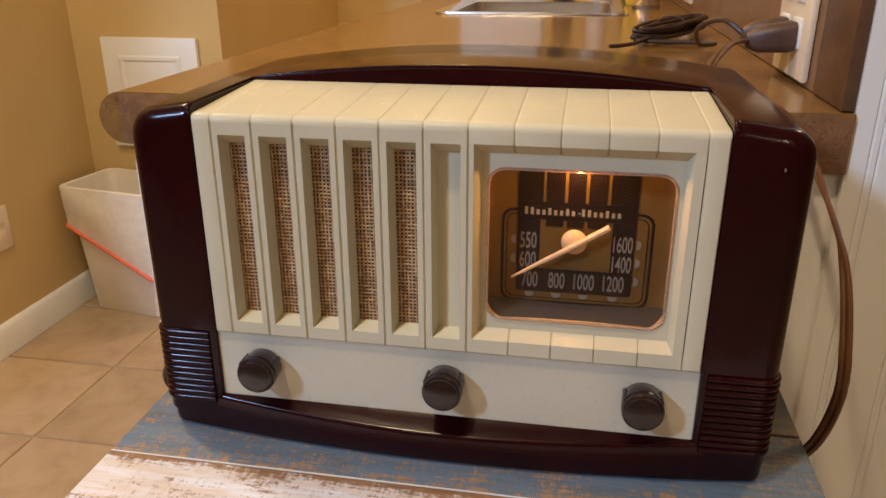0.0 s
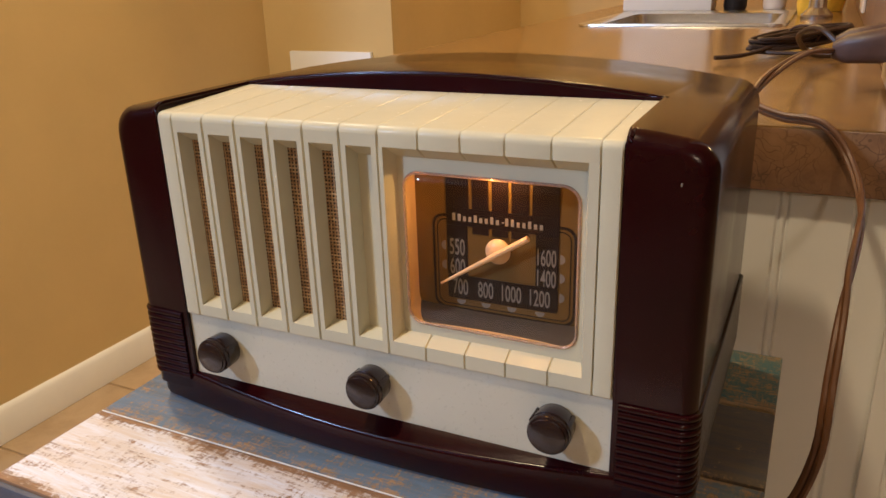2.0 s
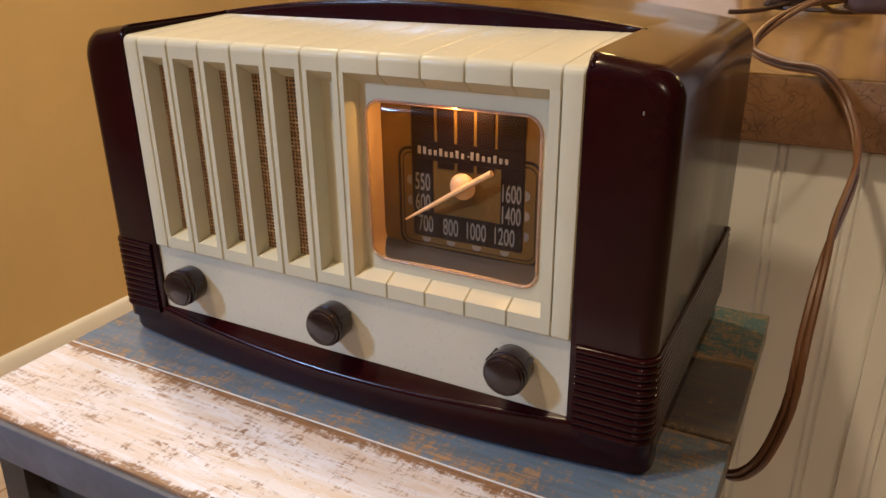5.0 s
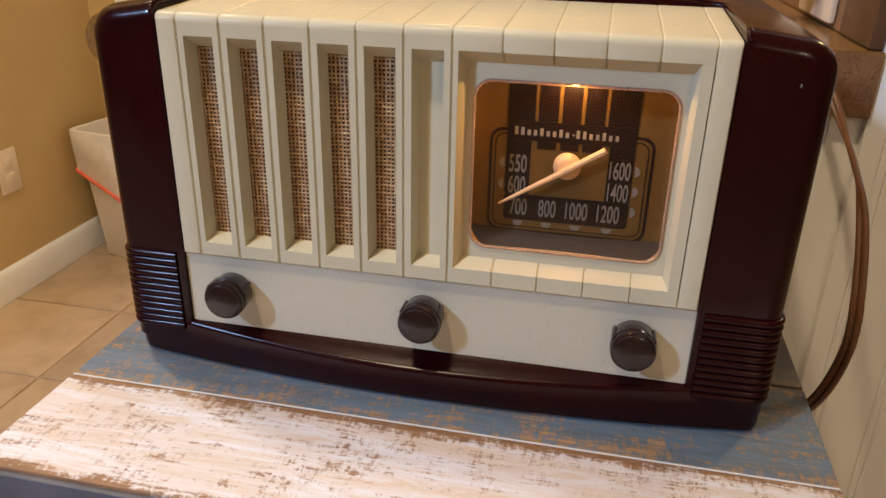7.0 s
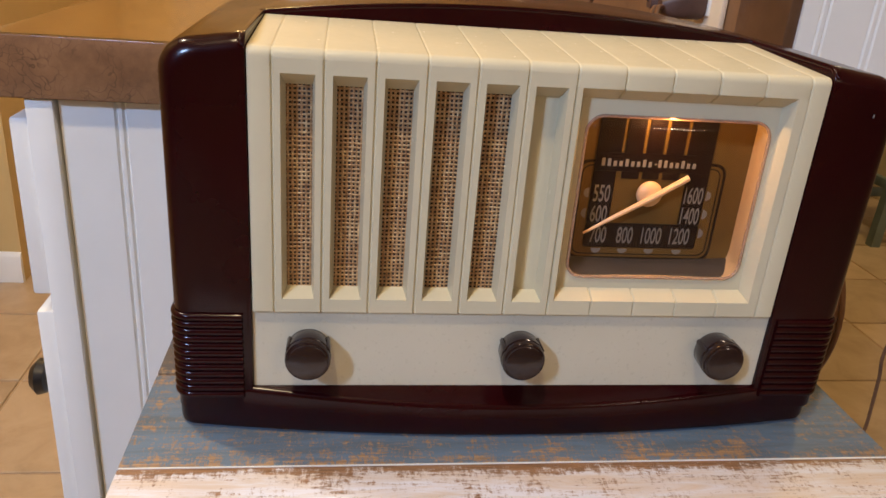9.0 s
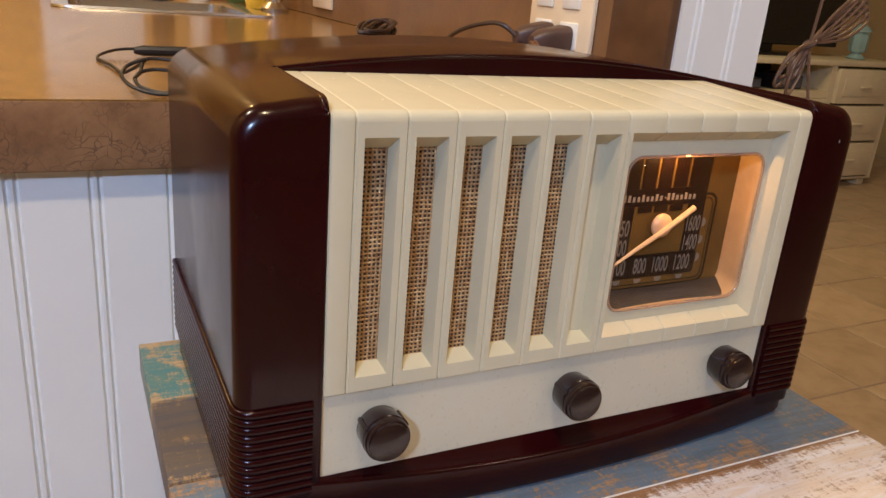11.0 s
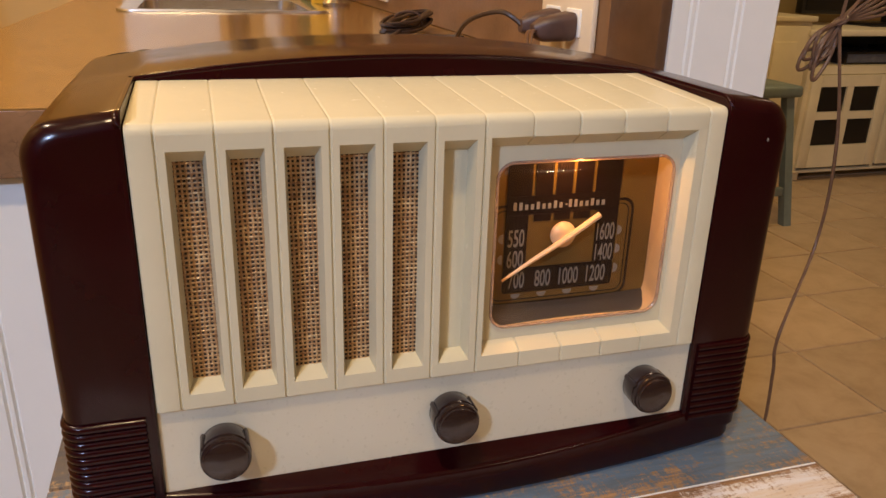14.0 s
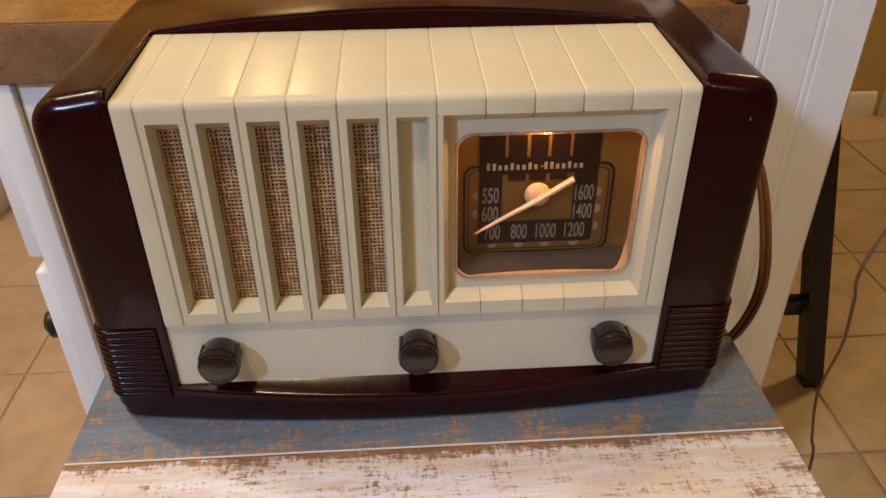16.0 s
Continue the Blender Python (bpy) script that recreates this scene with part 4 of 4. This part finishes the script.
bc = thing("black_cable", (-0.24, 0.66, TOP), "thin black cable coiled on the worktop edge", "cable")
loop = [(-0.200, 0.845, 0.914), (-0.235, 0.842, 0.913), (-0.254, 0.815, 0.909), (-0.246, 0.76, 0.909), (-0.240, 0.71, 0.910)]
for k in range(25):
    w = 1.9 + 2 * math.pi * k / 11
    r = 1.0 if k < 12 else 0.62 + 0.02 * (k % 5)
    loop.append((-0.220 + 0.026 * r * math.cos(w), 0.634 + 0.026 * r * math.sin(w) + 0.0006 * (k % 7), 0.9092 + 0.0085 * r * (1 + math.sin(w))))
part("flex", tube(bmesh.new(), smooth_path(loop, 5), 0.0013, 7), BLACK_RUBBER, bc)
part("handle", tube(bmesh.new(), [(-0.222, 0.843, 0.9125), (-0.214, 0.844, 0.9125), (-0.175, 0.846, 0.9125)], [0.003, 0.0048, 0.0045], 10), BLACK_RUBBER, bc)

# ---- things by the sink ----
def bottle(name, x, y, r, h, material, label, cap):
    b = thing(name, (x, y, TOP), label, "bottle")
    part("body", lathe(bmesh.new(), ((r * 0.9, 0), (r, 0.006), (r, h * 0.62), (r * 0.45, h * 0.8), (r * 0.4, h * 0.9), (r * 0.1, h * 0.9)), (x, y, TOP + 0.0005), "z", 20), material, b)
    part("cap", lathe(bmesh.new(), ((r * 0.45, h * 0.9), (r * 0.45, h), (r * 0.1, h)), (x, y, TOP + 0.001), "z", 16), cap, b)


pb = thing("paper_box", (-0.21, 2.03, TOP), "white box standing behind the sink", "box")
part("carton", boxed(-0.318, -0.112, 1.985, 2.075, TOP + 0.0005, TOP + 0.20, bev=0.003), WHITE, pb)
part("lid", boxed(-0.320, -0.110, 1.983, 2.077, TOP + 0.201, TOP + 0.225, bev=0.003), WHITE, pb)
bottle("dark_bottle", -0.065, 2.03, 0.026, 0.2, BLACK_RUBBER, "dark soap bottle behind the sink", BLACK)
bottle("soap_bottle", 0.02, 2.04, 0.025, 0.18, BIN_PLASTIC, "pale soap bottle beside the faucet", WHITE)
for k, (x, y, w, m, lab) in enumerate(((0.10, 1.80, 0.05, YELLOW, "yellow packet on the worktop"), (0.135, 1.93, 0.06, YELLOW, "yellow packet by the backsplash"), (0.10, 2.02, 0.05, GREEN, "green packet by the backsplash"))):
    s = thing("packet", (x, y, TOP), lab, "packet")
    bm = bmesh.new()
    rings = [[(x + a, y + b, TOP + 0.0005 + z) for a, b in rounded(-w * hw, w * hw, -hd, hd, hd * 0.8, 4)] for hw, hd, z in ((0.42, 0.010, 0), (0.5, 0.016, 0.02), (0.5, 0.014, 0.09), (0.5, 0.003, 0.12))]
    loops(bm, rings, True, (True, True))
    part("pouch", bm, m, s)
    part("seal", boxed(x - w * 0.5, x + w * 0.5, y - 0.0015, y + 0.0015, TOP + 0.121, TOP + 0.132), m, s)


# ---- dining and living room ----
def bar_stool(name, cx, cy, half, seat, leg, splay, material, label):
    s = thing(name, (cx, cy, 0), label, "stool")
    part("seat", boxed(cx - half, cx + half, cy - half, cy + half, seat - 0.045, seat, bev=0.012, seg=3), material, s)
    for sx in (-1, 1):
        for sy in (-1, 1):
            t = (cx + sx * (half - 0.04), cy + sy * (half - 0.04))
            part("leg", splayed_leg(t, (t[0] + sx * splay, t[1] + sy * splay), leg, seat - 0.046), material, s)
    k = half - 0.04 + splay * 0.7
    for sy in (-1, 1):
        part("stretcher", boxed(cx - k + leg, cx + k - leg, cy + sy * k - 0.012, cy + sy * k + 0.012, seat * 0.22, seat * 0.22 + 0.035, bev=0.002), material, s)
    for sx in (-1, 1):
        part("stretcher", boxed(cx + sx * k - 0.012, cx + sx * k + 0.012, cy - k + leg, cy + k - leg, seat * 0.38, seat * 0.38 + 0.035, bev=0.002), material, s)
    return s


bar_stool("black_bar_stool", 0.495, 1.375, 0.185, 0.715, 0.019, 0.095, BLACK, "black painted wooden bar stool on the tiles")
bar_stool("blue_grey_stool", 2.005, 2.66, 0.112, 0.575, 0.018, 0.055, TEAL_STOOL, "blue-grey painted wooden stool in the doorway")

mc = thing("media_cabinet", (3.40, 3.3, 0), "cream media cabinet with a paned glass door", "cabinet")
part("top", boxed(2.58, 4.22, 3.085, 3.56, 0.715, 0.745, bev=0.006), CREAM, mc)
for x0, x1 in ((2.62, 2.66), (3.62, 3.66), (4.14, 4.18)):
    part("upright", boxed(x0, x1, 3.10, 3.55, 0.06, 0.714), CREAM, mc)
part("back", boxed(2.66, 4.14, 3.535, 3.55, 0.06, 0.714), BLACK, mc)
part("shelf", boxed(2.661, 3.619, 3.10, 3.53, 0.535, 0.572), CREAM, mc)
part("divider", boxed(3.125, 3.145, 3.10, 3.53, 0.06, 0.534), CREAM, mc)
part("base", boxed(2.62, 4.18, 3.095, 3.55, 0.045, 0.0595, bev=0.004), CREAM, mc)
for x0 in (2.64, 4.10):
    part("foot", boxed(x0, x0 + 0.06, 3.12, 3.53, 0.0, 0.0448, bev=0.003), CREAM, mc)


def paned_door(x0, x1, z0, z1):
    """Cream frame door with four dark panes."""
    m, zm = (x0 + x1) / 2, 0.335
    d = part("door", boxed(x0, x0 + 0.058, 3.082, 3.104, z0, z1, bev=0.003), CREAM, mc, "cream door with four panes")
    part("stile", boxed(x1 - 0.058, x1, 3.082, 3.104, z0, z1, bev=0.003), CREAM, d)
    part("rail", boxed(x0 + 0.059, x1 - 0.059, 3.083, 3.103, z0, 0.185), CREAM, d)
    part("rail", boxed(x0 + 0.059, x1 - 0.059, 3.083, 3.103, 0.477, z1), CREAM, d)
    part("muntin", boxed(m - 0.019, m + 0.019, 3.084, 3.102, 0.186, 0.476), CREAM, d)
    for a, b in ((x0 + 0.059, m - 0.020), (m + 0.020, x1 - 0.059)):
        part("muntin", boxed(a, b, 3.085, 3.101, zm - 0.019, zm + 0.019), CREAM, d)
        for c, e in ((0.187, zm - 0.020), (zm + 0.020, 0.475)):
            part("pane", boxed(a, b, 3.094, 3.098, c, e), SCREEN, d, "dark glass pane")


paned_door(2.645, 3.122, 0.075, 0.532)
paned_door(3.142, 3.619, 0.075, 0.532)
for z0, z1 in ((0.07, 0.27), (0.285, 0.49), (0.505, 0.70)):
    dr = part("drawer", boxed(3.672, 4.128, 3.082, 3.50, z0, z1, bev=0.005), CREAM, mc)
    part("panel", boxed(3.72, 4.08, 3.076, 3.0815, z0 + 0.045, z1 - 0.045, bev=0.002), CREAM, dr)
    part("pull", boxed(3.85, 3.95, 3.060, 3.0755, (z0 + z1) / 2 - 0.006, (z0 + z1) / 2 + 0.006, bev=0.003), CREAM, dr)
for x, w, h in ((3.02, 0.26, 0.06), (3.36, 0.22, 0.075)):
    bx = thing("media_box", (x, 3.3, 0.573), "dark media player on the cabinet shelf", "media player")
    part("case", boxed(x - w / 2, x + w / 2, 3.16, 3.40, 0.5725, 0.572 + h, bev=0.004), BLACK, bx)
    part("front", boxed(x - w / 2 + 0.006, x + w / 2 - 0.006, 3.156, 3.1595, 0.582, 0.562 + h), GREY_EDGE, bx)
tv = thing("television", (3.3, 3.35, 0.746), "black flat television on the media cabinet", "television")
part("foot", boxed(3.10, 3.60, 3.25, 3.45, 0.7455, 0.760, bev=0.004), BLACK, tv)
part("neck", boxed(3.30, 3.40, 3.36, 3.40, 0.7605, 0.80), BLACK, tv)
part("housing", boxed(2.72, 3.90, 3.33, 3.38, 0.80, 1.50, bev=0.008), BLACK, tv)
part("screen", boxed(2.74, 3.88, 3.326, 3.3295, 0.82, 1.48), SCREEN, tv, "dark glossy screen")
sc = thing("side_cupboard", (2.36, 3.28, 0), "narrow cream cupboard beside the media cabinet", "cupboard")
part("case", boxed(2.30, 2.595, 3.10, 3.50, 0.0, 0.78, bev=0.004), CREAM, sc)
part("top", boxed(2.285, 2.61, 3.085, 3.52, 0.781, 0.805, bev=0.004), CREAM, sc)
sd = part("door", boxed(2.325, 2.57, 3.088, 3.0995, 0.06, 0.76, bev=0.003), CREAM, sc)
part("raised_panel", boxed(2.385, 2.51, 3.080, 3.0878, 0.13, 0.69, bev=0.004), CREAM, sd)
lt = thing("lantern", (3.98, 3.25, 0.746), "pale teal table lantern on the media cabinet", "lantern")
part("base", lathe(bmesh.new(), ((0.05, 0), (0.055, 0.006), (0.03, 0.03), (0.028, 0.04), (0.005, 0.041)), (3.98, 3.25, 0.7455), "z", 20), TEAL_GLASS, lt)
part("cage", lathe(bmesh.new(), ((0.045, 0.041), (0.052, 0.06), (0.052, 0.14), (0.045, 0.155), (0.004, 0.156)), (3.98, 3.25, 0.7455), "z", 8), TEAL_GLASS, lt)
part("cap", lathe(bmesh.new(), ((0.06, 0.157), (0.055, 0.17), (0.02, 0.20), (0.003, 0.202)), (3.98, 3.25, 0.7455), "z", 20), TEAL_GLASS, lt)

# ---- aerial wire that hangs tied in a bundle beside the partition ----
TAIL = [(0.371, 0.612, 0.958), (0.382, 0.600, 0.86), (0.392, 0.608, 0.766), (0.345, 0.583, 0.678), (0.352, 0.588, 0.634), (0.364, 0.598, 0.572), (0.350, 0.588, 0.535), (0.350, 0.588, 0.502), (0.360, 0.588, 0.45), (0.372, 0.590, 0.40), (0.385, 0.60, 0.20), (0.40, 0.62, 0.04), (0.43, 0.65, 0.002)]
aw = thing("aerial_wire", (0.37, 0.61, 0.96), "dull brown aerial wire tied in a hanging bundle", "wire")
K = Vector((0.372, 0.614, 0.964))
for k in range(6):
    ln = 0.036 + 0.007 * (k % 3)
    down = Vector((-0.80 + 0.09 * k, -0.05 * (k % 2), -0.62 - 0.04 * k)).normalized()
    side = Vector((0.75, 0.2, -0.6)).normalized() * (0.007 + 0.0022 * (k % 4))
    pts = [K + Vector((0.0004 * k, 0.001 * k - 0.003, 0)), K + down * ln * 0.5 + side, K + down * ln + side * 0.5, K + down * ln * 1.04 - side * 0.3, K + down * ln * 0.6 - side, K + Vector((0.001, 0.001 * k - 0.002, 0.001))]
    part("loop", tube(bmesh.new(), smooth_path(pts, 8), 0.0016, 6), GREY_CORD, aw)
for k in range(5):
    up = Vector((0.75 + 0.04 * k, 0.10, 0.55 - 0.06 * k)).normalized()
    side = Vector((-0.4, 0.3, 0.8)).normalized() * (0.004 + 0.0016 * k)
    pts = [K + Vector((0, 0.001 * k - 0.002, 0)), K + up * 0.04 + side, K + up * 0.085 + side * 0.5, K + up * 0.087 - side * 0.5, K + up * 0.045 - side, K + Vector((0.001, 0.001 * k, 0))]
    part("loop", tube(bmesh.new(), smooth_path(pts, 8), 0.0016, 6), GREY_CORD, aw)
part("tie", tube(bmesh.new(), [K + Vector((0.005 * math.cos(w), 0.006 * math.sin(w), 0.004 * math.cos(w))) for w in [2 * math.pi * q / 12 for q in range(12)]], 0.0014, 6, True), PLUG, aw)
part("hanger", tube(bmesh.new(), smooth_path([K, K + Vector((0.004, 0.0, 0.05)), K + Vector((0.010, 0.004, 0.16)), K + Vector((-0.02, 0.02, 0.4)), Vector((0.297, 0.66, 1.60))], 8), 0.0016, 6), GREY_CORD, aw)
part("tail", tube(bmesh.new(), smooth_path(TAIL, 10), 0.0016, 6), GREY_CORD, aw)

# ---- floor tiles ----
floor_ob = bpy.data.objects["floor"]
tb = bmesh.new()
g = 0.0035
rings = [[(x, y, z) for x, y in ((-PITCH / 2 + q, -PITCH / 2 + q), (PITCH / 2 - q, -PITCH / 2 + q), (PITCH / 2 - q, PITCH / 2 - q), (-PITCH / 2 + q, PITCH / 2 - q))]
         for q, z in ((g, -0.006), (g, -0.0015), (g + 0.002, 0.0))]
loops(tb, rings, True, (True, True))
tile_mesh = mesh_of("tile", tb, TILE, 30)
rest = bmesh.new()
for i in range(-7, 21):
    for j in range(-16, 9):
        cx, cy = TX + (i + 0.5) * PITCH, TY + (j + 0.5) * PITCH
        if not (-3.4 < cx - PITCH / 2 and cx + PITCH / 2 < 5.3 and cy - PITCH / 2 > -3.5 and cy + PITCH / 2 < 4.3):
            continue
        if -1.8 < cx < 3.6 and 0.5 < cy < 3.3:
            o = new("tile", tile_mesh)
            o.location = (cx, cy, random.uniform(-0.0004, 0.0004))
            o.parent = floor_ob
        else:
            box(rest, cx - PITCH / 2 + g, cx + PITCH / 2 - g, cy - PITCH / 2 + g, cy + PITCH / 2 - g, -0.006, 0)
far = part("far_tiles", rest, TILE, floor_ob, smooth=0)
tagged(far, kind="stuff")
